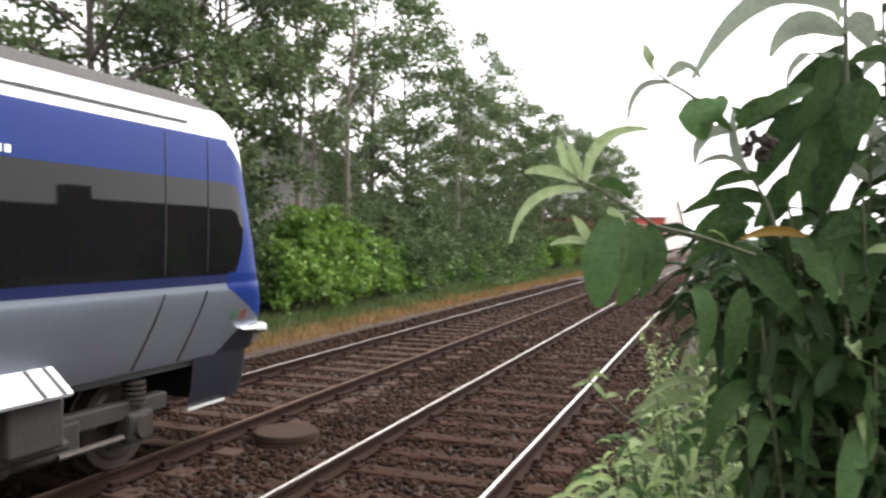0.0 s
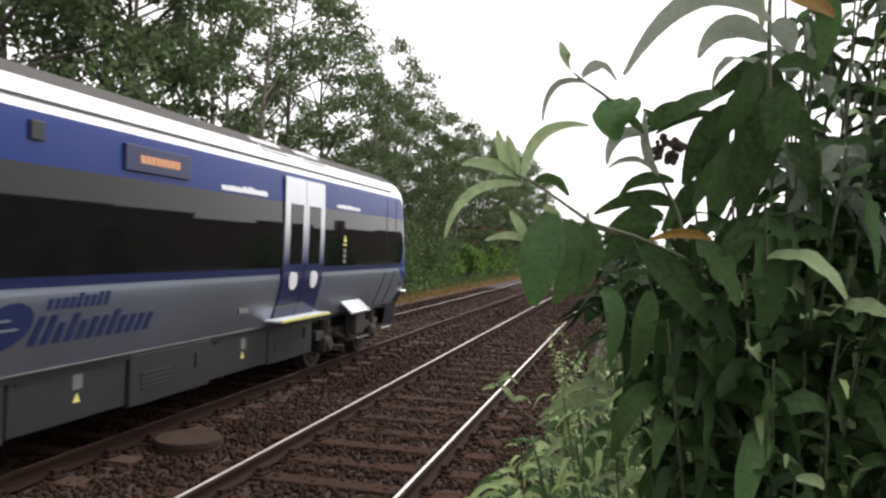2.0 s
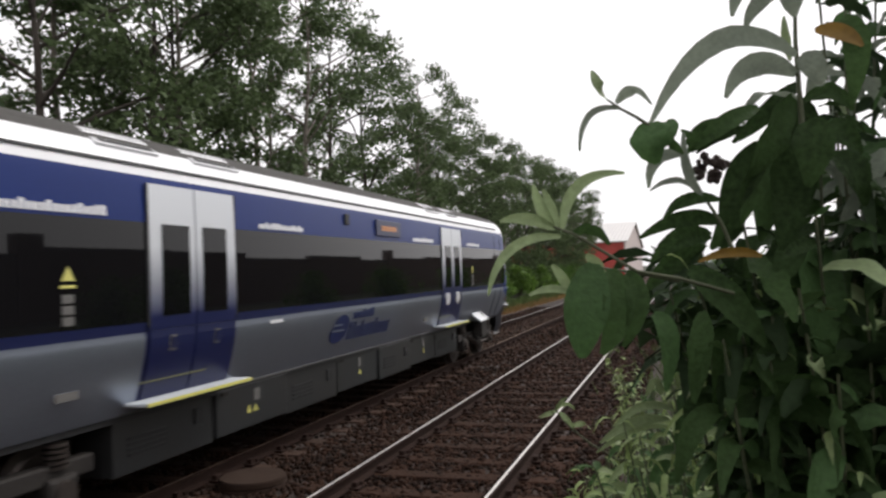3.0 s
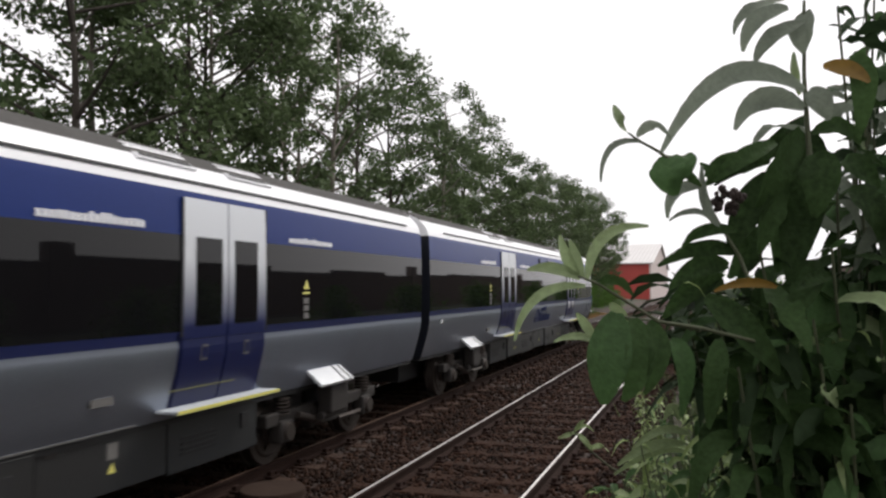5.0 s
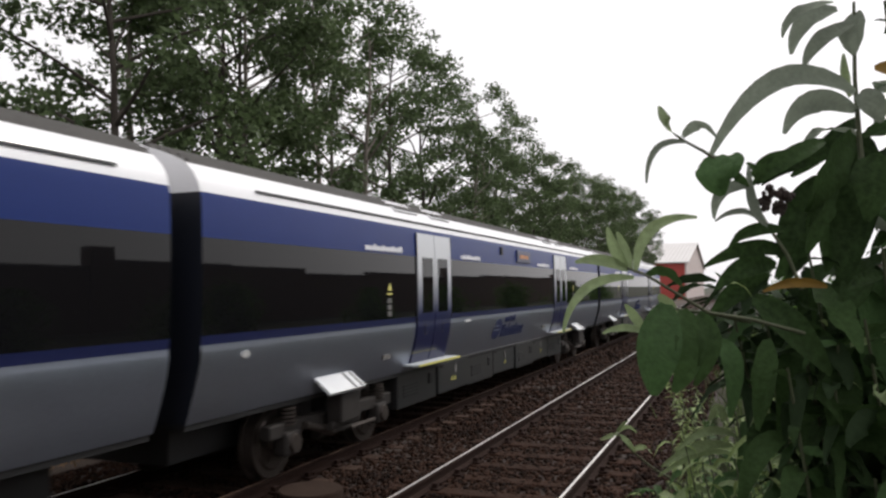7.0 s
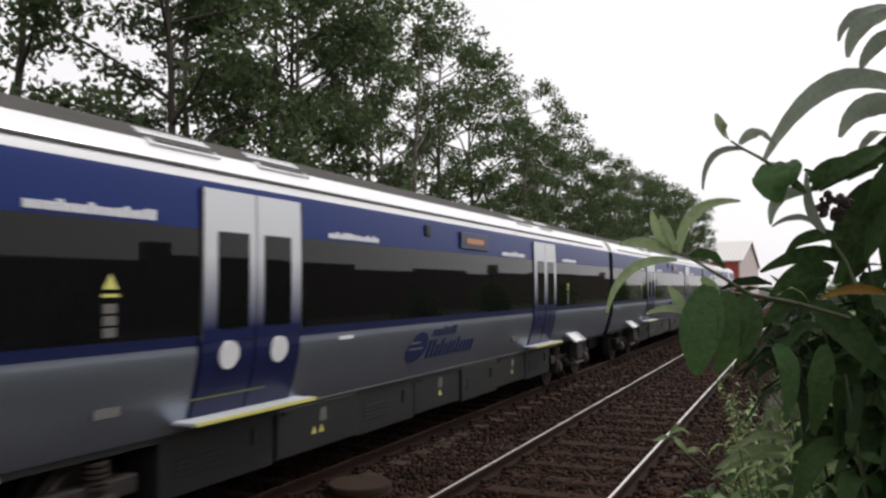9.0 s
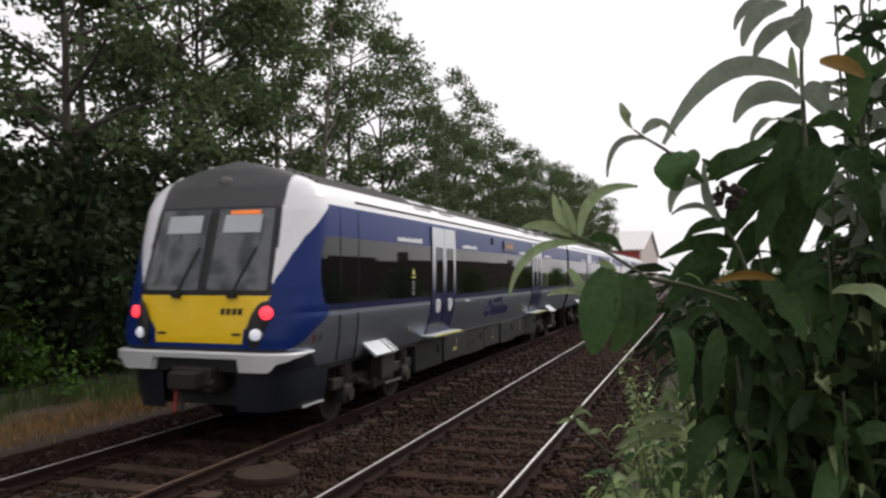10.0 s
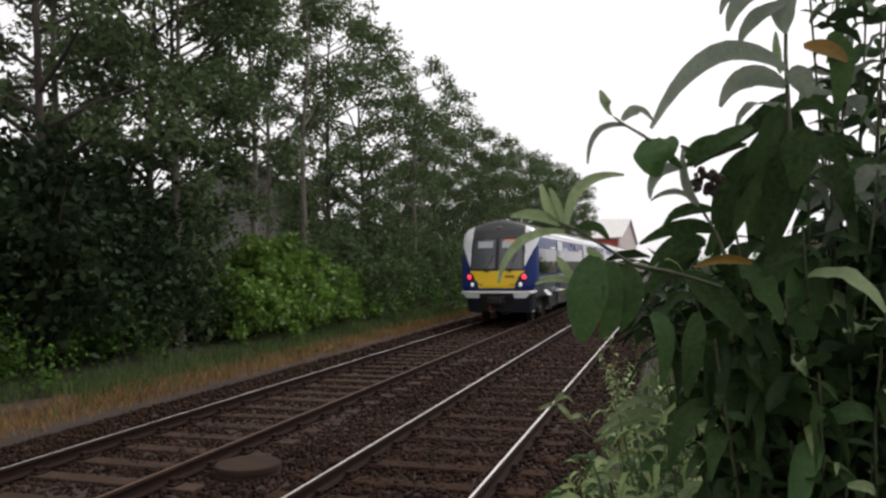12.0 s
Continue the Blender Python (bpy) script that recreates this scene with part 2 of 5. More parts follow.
def sheet(name, verts, faces, mats, parent, index=None, label="", smooth=False):
    return put(name, mesh_from(name, verts, faces, mats, index, smooth), parent, label)


rng = np.random.default_rng(5)


# ---- ground ----
def ground_z(x):
    xs = [-3000, -40, -16, -12.5, -11.0, -9.6, -8.9, -8.3, -0.9, -0.4, 0.3, 1.2, 3.0, 40, 3000]
    zs = [0.2, 0.2, 0.15, 0.05, -0.15, -0.36, -0.34, -0.19, -0.19, -0.22, 0.1, 0.5, 0.62, 0.7, 0.7]
    return float(np.interp(x, xs, zs))


gm = mat("ground", (0.032, 0.020, 0.015), 0.95, vary=0.5, scale=7, fine=45, bump=0.8, dirt=(0.022, 0.015, 0.012))
M["ground"] = gm
gn, gl = gm.node_tree.nodes, gm.node_tree.links
gco, gsep = gn.new("ShaderNodeTexCoord"), gn.new("ShaderNodeSeparateXYZ")
gnoise = gn.new("ShaderNodeTexNoise")
gnoise.inputs["Scale"].default_value = 1.3
gnoise.inputs["Detail"].default_value = 5
gl.new(gco.outputs["Object"], gsep.inputs[0])
gl.new(gco.outputs["Object"], gnoise.inputs["Vector"])
gsum = gn.new("ShaderNodeMath")
gsum.operation = "ADD"
gl.new(gsep.outputs[0], gsum.inputs[0])
gl.new(gnoise.outputs[0], gsum.inputs[1])
old = gn["Principled BSDF"].inputs["Base Color"].links[0].from_socket


def ground_band(below, x0, x1, colour):
    """Soil of that colour past the line x0..x1 across the track."""
    r, mxn = gn.new("ShaderNodeMapRange"), gn.new("ShaderNodeMix")
    mxn.data_type = "RGBA"
    r.inputs["From Min"].default_value, r.inputs["From Max"].default_value = x0, x1
    gl.new(gsum.outputs[0], r.inputs[0])
    gl.new(r.outputs[0], mxn.inputs[0])
    gl.new(below, mxn.inputs[6])
    mxn.inputs[7].default_value = (*colour, 1)
    return mxn.outputs[2]


old = ground_band(old, -8.6, -9.2, (0.052, 0.034, 0.023))
old = ground_band(old, -10.2, -11.0, (0.03, 0.032, 0.015))
old = ground_band(old, -0.3, 0.4, (0.03, 0.032, 0.016))
gl.new(old, gn["Principled BSDF"].inputs["Base Color"])

gx = [-3000, -300, -80, -40, -25, -16, -14, -12.5, -11.7, -11.0, -10.3, -9.6, -8.9, -8.3, -7, -5, -3, -0.9, -0.4, 0.3, 0.7, 1.2, 3.0, 8, 40, 300, 3000]
gy = [-3000, -300, -60] + list(range(-20, 61, 2)) + [70, 90, 120, 200, 400, 1000, 3000]
gv = []
for yy in gy:
    for xx in gx:
        near = abs(yy) < 70 and abs(xx) < 20
        gv.append((xx, yy, ground_z(xx) + (0.03 * noise.noise((xx * 0.7, yy * 0.7, 0)) if near else 0)))
nx = len(gx)
gf = [(j * nx + i, j * nx + i + 1, (j + 1) * nx + i + 1, (j + 1) * nx + i) for j in range(len(gy) - 1) for i in range(nx - 1)]
ground = thing("ground", "brown track bed soil with grassy verges", "ground", kind="structure", me=mesh_from("ground", gv, gf, ["ground"], smooth=True))


# ---- loose ballast ----
def stones():
    base = np.array([[-1, -1, -1], [1, -1, -1], [1, 1, -1], [-1, 1, -1], [-1, -1, 1], [1, -1, 1], [1, 1, 1], [-1, 1, 1]], float)
    quads = np.array([[0, 3, 2, 1], [4, 5, 6, 7], [0, 1, 5, 4], [1, 2, 6, 5], [2, 3, 7, 6], [3, 0, 4, 7]])
    spots = []
    for y0, y1, per, size in ((-6, 3.0, 60, 0.04), (3.0, 9, 430, 0.027), (9, 15, 300, 0.030), (15, 24, 130, 0.040), (24, 45, 45, 0.055)):
        n = int((y1 - y0) * 8.0 * per)
        p = np.column_stack([rng.uniform(-8.8, -0.75, n), rng.uniform(y0, y1, n), np.full(n, size)])
        spots.append(p)
    p = np.vstack(spots)
    n = len(p)
    size = p[:, 2] * rng.uniform(0.55, 1.35, n)
    v = base[None] * rng.uniform(0.55, 1.0, (n, 8, 3)) * size[:, None, None] * rng.uniform(0.6, 1.2, (n, 1, 3))
    a, b = rng.uniform(0, 6.28, n), rng.uniform(0, 6.28, n)
    ca, sa, cb, sb = np.cos(a), np.sin(a), np.cos(b), np.sin(b)
    rot = np.zeros((n, 3, 3))
    rot[:, 0, 0], rot[:, 0, 1], rot[:, 1, 0], rot[:, 1, 1], rot[:, 2, 2] = ca, -sa, sa, ca, 1
    rx = np.zeros((n, 3, 3))
    rx[:, 0, 0], rx[:, 1, 1], rx[:, 1, 2], rx[:, 2, 1], rx[:, 2, 2] = 1, cb, -sb, sb, cb
    v = np.einsum("nij,nkj->nki", rot @ rx, v)
    z = np.interp(p[:, 0], [-8.9, -8.3, -0.9, -0.4], [-0.34, -0.19, -0.19, -0.22]) + rng.uniform(-0.008, 0.024, n) - 0.010 * ((p[:, 0] > -7.4) & (p[:, 0] < -4.8))
    v += np.column_stack([p[:, 0], p[:, 1], z])[:, None, :]
    f = quads[None] + (np.arange(n) * 8)[:, None, None]
    me = bpy.data.meshes.new("ballast_stones")
    me.vertices.add(n * 8)
    me.vertices.foreach_set("co", v.reshape(-1))
    me.loops.add(n * 24)
    me.loops.foreach_set("vertex_index", f.reshape(-1).astype(np.int32))
    me.polygons.add(n * 6)
    me.polygons.foreach_set("loop_start", (np.arange(n * 6) * 4).astype(np.int32))
    me.materials.append(M["stone"])
    me.update(calc_edges=True)
    me.validate()
    return me


thing("ballast_stones", "reddish brown crushed stone ballast between the rails", "ballast", kind="stuff", me=stones())


# ---- tracks ----
RAIL = [(-0.07, -0.15), (0.07, -0.15), (0.07, -0.135), (0.012, -0.115), (0.012, -0.045), (0.036, -0.032), (0.036, -0.008), (0.027, -0.001), (0.014, 0.0), (-0.014, 0.0), (-0.027, -0.001), (-0.036, -0.008), (-0.036, -0.032), (-0.012, -0.045), (-0.012, -0.115), (-0.07, -0.135)]


def rail_mesh(top):
    ys = [-60, -10, 30, 180, 400]
    n = len(RAIL)
    v = [(x, y, z) for y in ys for x, z in RAIL]
    f, idx = [], []
    for j in range(len(ys) - 1):
        for i in range(n):
            k = (i + 1) % n
            f.append((j * n + i, j * n + k, (j + 1) * n + k, (j + 1) * n + i))
            idx.append(1 if i == 8 else 0)
    return mesh_from("rail", v, f, ["rust", top], idx)


def sleeper_mesh(material):
    bm = bmesh.new()
    box(bm, -1.3, -0.125, -0.27, 1.3, 0.125, -0.15, 0.015)
    me = bpy.data.meshes.new("sleeper")
    bm.to_mesh(me)
    bm.free()
    me.materials.append(M[material])
    return me


def chair_mesh():
    bm = bmesh.new()
    box(bm, -0.17, -0.09, -0.151, 0.17, 0.09, -0.125, 0.006)
    for s in (-1, 1):
        box(bm, s * 0.10 - 0.03, -0.05, -0.126, s * 0.10 + 0.03, 0.05, -0.075, 0.006)
        tube(bm, (s * 0.14, 0.06, -0.126), (s * 0.14, 0.06, -0.09), 0.014, seg=6)
    me = bpy.data.meshes.new("rail_chair")
    bm.to_mesh(me)
    bm.free()
    me.materials.append(M["rust"])
    return me


SLEEPER, PALE_SLEEPER, CHAIR = sleeper_mesh("sleeper"), sleeper_mesh("sleeper_pale"), chair_mesh()
rail_bright, rail_worn = rail_mesh("rail_top"), rail_mesh("rail_dull")


def track(x, half, label, inner, outer, timber):
    t = thing("railway_track", label, "railway track", "parallel tracks", "structure", m=pose(x, 0, 0))
    put("rail", outer, t, "", pose(-half, 0, 0))
    put("rail", inner, t, "", pose(half, 0, 0))
    for i in range(230):
        y = -14 + i * 0.72 + random.uniform(-0.03, 0.03)
        put("sleeper", timber, t, "", pose(0, y, random.uniform(-0.014, 0.0), 0, 0, random.uniform(-0.8, 0.8)))
        if y < 45:
            for s in (-1, 1):
                put("rail_chair", CHAIR, t, "", pose(s * half, y, 0))
    return t


track(-2.685, 0.835, "near track with bright worn rails on brown timber sleepers", rail_bright, rail_bright, SLEEPER)
track(-6.10, 0.885, "second track with rusty rails on weathered sleepers", rail_worn, rail_bright, PALE_SLEEPER)


# ---- catch pit between the tracks ----
def catch_pit():
    t = thing("catch_pit", "round brown concrete catch pit with stacked rings and lid", "manhole", m=pose(-4.66, 7.62, 0))
    for name, r, z0, z1 in (("ring", 0.40, -0.30, -0.215), ("ring", 0.385, -0.21, -0.15), ("lid", 0.365, -0.145, -0.07)):
        bm = bmesh.new()
        tube(bm, (0, 0, z0), (0, 0, z1), r, seg=40)
        bmesh.ops.bevel(bm, geom=[e for e in bm.edges if abs(e.verts[0].co.z - e.verts[1].co.z) < 1e-4], offset=0.012, segments=2, affect="EDGES")
        part(name, bm, "concrete", t)


catch_pit()


# ---- red industrial shed far down the line ----
def shed():
    t = thing("industrial_shed", "red-walled industrial shed with a pale grey pitched roof", "building")
    x0, x1, y0, y1, ye, yr = -44, -10.4, 150, 212, 7.0, 12.0
    ym = (y0 + y1) / 2
    for yw in (y0, y1 - 0.3):
        bm = bmesh.new()
        box(bm, x0, yw, 0, x1 - 0.3, yw + 0.3, ye)
        part("wall", bm, "shed_red", t, "red metal cladding")
    for xa, xb in ((x1 - 0.3, x1), (x0 - 0.3, x0)):
        v = [(x, y, z) for x in (xa, xb) for y, z in ((y0, 0), (y1, 0), (y1, ye), (ym, yr), (y0, ye))]
        f = [(4, 3, 2, 1, 0), (5, 6, 7, 8, 9)] + [(i, (i + 1) % 5, 5 + (i + 1) % 5, 5 + i) for i in range(5)]
        sheet("gable", v, f, ["shed_gable"], t, label="pale pinkish gable cladding")
    n = 90
    for s in (0, 1):
        v, f = [], []
        for i in range(n + 1):
            x = x0 - 0.5 + (x1 - x0 + 1.0) * i / n
            dz = 0.06 * (i % 2)
            ya = (y0 - 0.5) if s == 0 else (y1 + 0.5)
            v += [(x, ya, ye - 0.1 + dz), (x, ym, yr + 0.1 + dz), (x, ya, ye - 0.3), (x, ym, yr - 0.1)]
        for i in range(n):
            a, b = 4 * i, 4 * i + 4
            f += [(a, b, b + 1, a + 1), (a + 2, a + 3, b + 3, b + 2), (a, a + 2, b + 2, b)]
        f += [(0, 1, 3, 2), (4 * n, 4 * n + 2, 4 * n + 3, 4 * n + 1)]
        sheet("roof", v, f, ["shed_roof"], t, label="ribbed pale grey roof sheets")


shed()


# ---- house behind the trees ----
def house(m, w, d, eave, ridge):
    t = thing("house", "grey stone house with a slate roof behind the trees", "house", "houses behind the line", m=m)
    bm = bmesh.new()
    box(bm, -w / 2, -d / 2, 0, w / 2, d / 2, eave)
    part("wall", bm, "house_stone", t, "weathered grey stone wall")
    for s in (-1, 1):
        v = [(s * w / 2, -d / 2, eave + 0.002), (s * w / 2, d / 2, eave + 0.002), (s * w / 2, 0, ridge - 0.1), (s * (w / 2 - 0.25), -d / 2, eave + 0.002), (s * (w / 2 - 0.25), d / 2, eave + 0.002), (s * (w / 2 - 0.25), 0, ridge - 0.1)]
        sheet("gable", v, [(0, 1, 2), (5, 4, 3), (0, 2, 5, 3), (1, 4, 5, 2), (0, 3, 4, 1)], ["house_stone"], t, label="weathered grey stone gable")
        for q in (-1, 1):
            bm = bmesh.new()
            tube(bm, (s * (w / 2 + 0.32), q * (d / 2 + 0.4), eave - 0.32), (s * (w / 2 + 0.32), 0, ridge - 0.05), 0.17, seg=4)
            part("bargeboard", bm, "cap", t, "dark bargeboard")
        v, f = [], []
        rows = 14
        for i in range(rows):
            a, b = i / rows, (i + 1) / rows
            ya, yb = s * (d / 2 + 0.4) * (1 - a), s * (d / 2 + 0.4) * (1 - b)
            za, zb = eave - 0.2 + (ridge - eave + 0.2) * a, eave - 0.2 + (ridge - eave + 0.2) * b
            k = len(v)
            v += [(-w / 2 - 0.3, ya, za + 0.05), (w / 2 + 0.3, ya, za + 0.05), (w / 2 + 0.3, yb, zb + 0.02), (-w / 2 - 0.3, yb, zb + 0.02), (-w / 2 - 0.3, ya, za), (w / 2 + 0.3, ya, za)]
            f += [(k, k + 1, k + 2, k + 3), (k + 4, k + 5, k + 1, k)]
        sheet("roof", v, f, ["slate"], t, label="dark slate roof")
    for x in (-w / 4, w / 4):
        wn_ = boxed("window", (x - 0.55, -d / 2 - 0.05, eave - 1.7, x + 0.55, -d / 2 + 0.02, eave - 0.5), "white", t, "white framed window")
        boxed("pane", (x - 0.47, -d / 2 - 0.07, eave - 1.62, x + 0.47, -d / 2 - 0.051, eave - 0.58), "glass", wn_)
    boxed("chimney", (-w / 2 + 0.2, -0.45, ridge - 0.8, -w / 2 + 1.0, 0.45, ridge + 0.9), "render_wall", t)


house(pose(-26.6, 43.0, 0.2, 0, 0, -59), 10, 9, 5.6, 8.3)
house(pose(-27, 13, 0.2, 0, 0, 80), 10, 8, 4.6, 7.4)


# ---- trees ----
def leaves_mesh(name, centres, size, material, droop=0.3):
    """Many small pointed leaves, each a folded pair of triangles, at the given places."""
    n = len(centres)
    a = rng.uniform(0, 2 * np.pi, n)
    el = rng.normal(-droop, 0.55, n)
    u = np.column_stack([np.cos(a) * np.cos(el), np.sin(a) * np.cos(el), np.sin(el)])
    w = rng.normal(0, 1, (n, 3))
    w -= (w * u).sum(1)[:, None] * u
    w /= np.linalg.norm(w, axis=1)[:, None] + 1e-9
    s = size * rng.uniform(0.6, 1.4, n)
    nrm = np.cross(u, w)
    c = np.asarray(centres)
    v = np.stack([c - u * s[:, None], c + w * (s * 0.52)[:, None] + nrm * (s * 0.12)[:, None], c + u * s[:, None], c - w * (s * 0.52)[:, None] + nrm * (s * 0.12)[:, None]], 1)
    me = bpy.data.meshes.new(name)
    me.vertices.add(n * 4)
    me.vertices.foreach_set("co", v.reshape(-1))
    me.loops.add(n * 4)
    me.loops.foreach_set("vertex_index", np.arange(n * 4, dtype=np.int32))
    me.polygons.add(n)
    me.polygons.foreach_set("loop_start", (np.arange(n) * 4).astype(np.int32))
    me.materials.append(M[material])
    me.update(calc_edges=True)
    return me


def limb_mesh(name, segs, material, sides=6):
    """Tapered limbs: each a list of (point, radius)."""
    v, f = [], []
    for path in segs:
        start = len(v)
        for i, (p, r) in enumerate(path):
            p = np.asarray(p, float)
            d = np.asarray(path[min(i + 1, len(path) - 1)][0], float) - np.asarray(path[max(i - 1, 0)][0], float)
            d /= np.linalg.norm(d) + 1e-9
            s = np.cross(d, (0.31, 0.87, 0.2))
            s /= np.linalg.norm(s) + 1e-9
            q = np.cross(d, s)
            for k in range(sides):
                g = 2 * np.pi * k / sides
                v.append(p + r * (np.cos(g) * s + np.sin(g) * q))
        for i in range(len(path) - 1):
            for k in range(sides):
                a, b = start + i * sides + k, start + i * sides + (k + 1) % sides
                f.append((a, b, b + sides, a + sides))
    return mesh_from(name, v, f, [material], smooth=True)


def tree(height, spread, bark, leaf, count, first, clumps, leaf_size):
    """One tree at the origin: trunk with limbs, and a crown of leaf clumps on the limbs."""
    wob = rng.normal(0, 0.22, (8, 2)).cumsum(0) * 0.35
    trunk = [((wob[i, 0] if i else 0, wob[i, 1] if i else 0, height * 0.96 * i / 7), 0.0105 * height * (1 - 0.9 * i / 7) + 0.01) for i in range(8)]
    tz = np.array([p[0][2] for p in trunk])

    def on_trunk(z):
        return np.array([np.interp(z, tz, [p[0][0] for p in trunk]), np.interp(z, tz, [p[0][1] for p in trunk]), z])

    segs, tips = [trunk], []
    for i in range(clumps):
        h = first + (1 - first) * (i + rng.uniform(0, 1)) / clumps
        z = height * h * 0.93
        g = i * 2.4 + rng.uniform(-0.5, 0.5)
        reach = spread * (math.sin(math.pi * min(1, (1 - h) / (1 - first) * 0.72 + 0.22)) ** 0.8) * rng.uniform(0.65, 1.15)
        rise = reach * rng.uniform(0.25, 0.75)
        o = on_trunk(z)
        d = np.array([math.cos(g), math.sin(g), 0])
        pts = [o, o + d * reach * 0.4 + (0, 0, rise * 0.5), o + d * reach * 0.75 + (0, 0, rise * 0.85) + rng.normal(0, 0.12, 3), o + d * reach + (0, 0, rise) + rng.normal(0, 0.15, 3)]
        r = 0.0065 * height * (1 - h) + 0.02
        segs.append([(pts[k], r * (1 - 0.28 * k)) for k in range(4)])
        for k, wgt in ((1, 0.5), (2, 1.0), (3, 1.2)):
            if k > 1:
                tips.append((pts[k], wgt))
            for _ in range(k > 1):
                q = pts[k] + rng.normal(0, 0.42, 3) * (1, 1, 0.7) * spread * 0.3 + (0, 0, 0.12)
                segs.append([(pts[k], r * 0.45), ((pts[k] + q) / 2 + (0, 0, 0.06), r * 0.3), (q, 0.008)])
                tips.append((q, 0.9))
    tips.append((on_trunk(height * 0.95), 1.0))
    c = []
    sizes = [spread * 0.155 * rng.uniform(0.6, 1.5) * wg ** 0.5 for _, wg in tips]
    tot = sum(r * r for r in sizes)
    for (p, _), r in zip(tips, sizes):
        k = int(count * r * r / tot)
        way = rng.normal(0, 1, (k, 3))
        way /= np.linalg.norm(way, axis=1)[:, None]
        c.append(p + way * (r * rng.uniform(0, 1, k) ** 0.45)[:, None] * (1.15, 1.15, 0.8) + rng.normal(0, 0.04, (k, 3)) - (0, 0, 0.06))
    return limb_mesh("trunk", segs, bark), leaves_mesh("crown", np.vstack(c), leaf_size, leaf)


KINDS = [
    tree(13.5, 3.3, "bark", "leaf_dark", 8200, 0.16, 24, 0.10),
    tree(12.5, 2.9, "pale_bark", "leaf_mid", 5000, 0.24, 17, 0.10),
    tree(13.0, 3.7, "bark", "leaf_dark", 9200, 0.15, 26, 0.10),
    tree(14.0, 2.9, "pale_bark", "leaf_mid", 4400, 0.36, 16, 0.10),
    tree(12.6, 2.8, "bark", "leaf_dark", 3000, 0.26, 10, 0.10),
    tree(13.2, 3.6, "bark", "leaf_dark", 12500, 0.08, 36, 0.105),
]
TREE_LABELS = ["tall dark green broadleaf tree on the bank", "slender tree with pale bark and green leaves", "wide leafy dark green tree on the bank", "tall thin pale-barked tree with sparse crown", "open-crowned dark tree with gaps between its limbs", "dense dark green tree leafy down to the ground"]


def plant_tree(kind, x, y, s, turn):
    t = thing("tree", TREE_LABELS[kind], "tree", "trees along the line", m=pose(x, y, ground_z(x) - 0.05, 0, 0, turn) @ Matrix.Diagonal((s, s, s, 1)))
    put("trunk", KINDS[kind][0], t)
    put("crown", KINDS[kind][1], t)


ROW = [
    (0, -13.6, -4, 0.95), (4, -15.8, 0, 1.0), (4, -14.6, 4.5, 1.0), (4, -14.6, 8.5, 1.05), (4, -15.8, 11.0, 1.05), (2, -13.4, 13.6, 1.0), (1, -15.2, 15.8, 1.05), (2, -14.4, 18.4, 1.0), (3, -13.2, 22.0, 0.98), (2, -14.0, 19.2, 1.0), (3, -12.7, 17.6, 0.85),
    (3, -13.1, 25.3, 0.95), (3, -15.6, 27, 0.95), (0, -14.6, 30.5, 0.98), (2, -14.3, 34, 0.98), (3, -12.9, 37.5, 0.92), (1, -13.8, 41, 0.94), (5, -14.6, 45, 0.86), (5, -13.4, 50, 0.86),
]
ROW += [
    (5, -14.5, 55, 0.88), (1, -13.6, 60, 0.88), (5, -13.6, 65, 0.87), (5, -14.4, 71, 0.89), (5, -13.8, 77, 0.95), (5, -13.8, 83, 0.95), (5, -13.9, 90, 0.97), (5, -13.6, 97, 0.95), (5, -14.2, 104, 0.92), (5, -13.9, 110, 0.85),
]
for i, (k, x, y, s) in enumerate(ROW):
    plant_tree(k, x, y, s, i * 77)
# a second row stands behind, lower, with a gap where the house shows
for i, y in enumerate((19, 23, 39, 44, 50, 57, 64, 72, 80)):
    plant_tree(5 if y > 35 else (0, 2)[i % 2], -18.6 + 0.9 * math.sin(i * 2.1), y, (0.55 if y < 20 else 0.70) + 0.06 * math.sin(i * 1.3), 40 + i * 61)


# ---- shrubs ----
def shrub(w, h, material, count, size, n_clump, loose=0.25):
    stems, c = [], []
    for i in range(n_clump):
        g, rr = rng.uniform(0, 6.28), abs(rng.normal(0, 0.5)) * w
        top = np.array([math.cos(g) * rr, math.sin(g) * rr, h * rng.uniform(0.25, 1.0) * max(0.35, 1 - 0.5 * rr / w)])
        stems.append([((top[0] * 0.15, top[1] * 0.15, -0.15), 0.03), (top * (0.6, 0.6, 0.55), 0.02), (top, 0.006)])
        k = count // n_clump
        c.append(top * (1, 1, 0.85) + rng.normal(0, 1, (k, 3)) * loose * w * rng.uniform(0.5, 1.1))
    c = np.vstack(c)
    c[:, 2] = np.abs(c[:, 2])
    return limb_mesh("woody_base", stems, "bark", 5), leaves_mesh("foliage", c, size, material)


SHRUBS = [shrub(1.4, 2.9, "leaf_light", 3800, 0.095, 24, 0.17), shrub(1.4, 2.8, "leaf_fresh", 3600, 0.08, 24), shrub(1.5, 3.4, "leaf_dark", 5400, 0.074, 34), shrub(1.5, 3.4, "leaf_shaded", 5400, 0.074, 34)]
SHRUB_LABELS = ["bright green leafy shrub at the foot of the bank", "green leafy shrub beneath the trees", "dark green dense shrub beneath the trees", "ivy-grown shrub beneath the trees, green darkened for tree shade"]


def plant_shrub(kind, x, y, s, turn):
    t = thing("shrub", SHRUB_LABELS[kind], "shrub", "shrubs along the bank", m=pose(x, y, ground_z(x) - 0.02, 0, 0, turn) @ Matrix.Diagonal((s, s, s, 1)))
    put("woody_base", SHRUBS[kind][0], t)
    put("foliage", SHRUBS[kind][1], t)


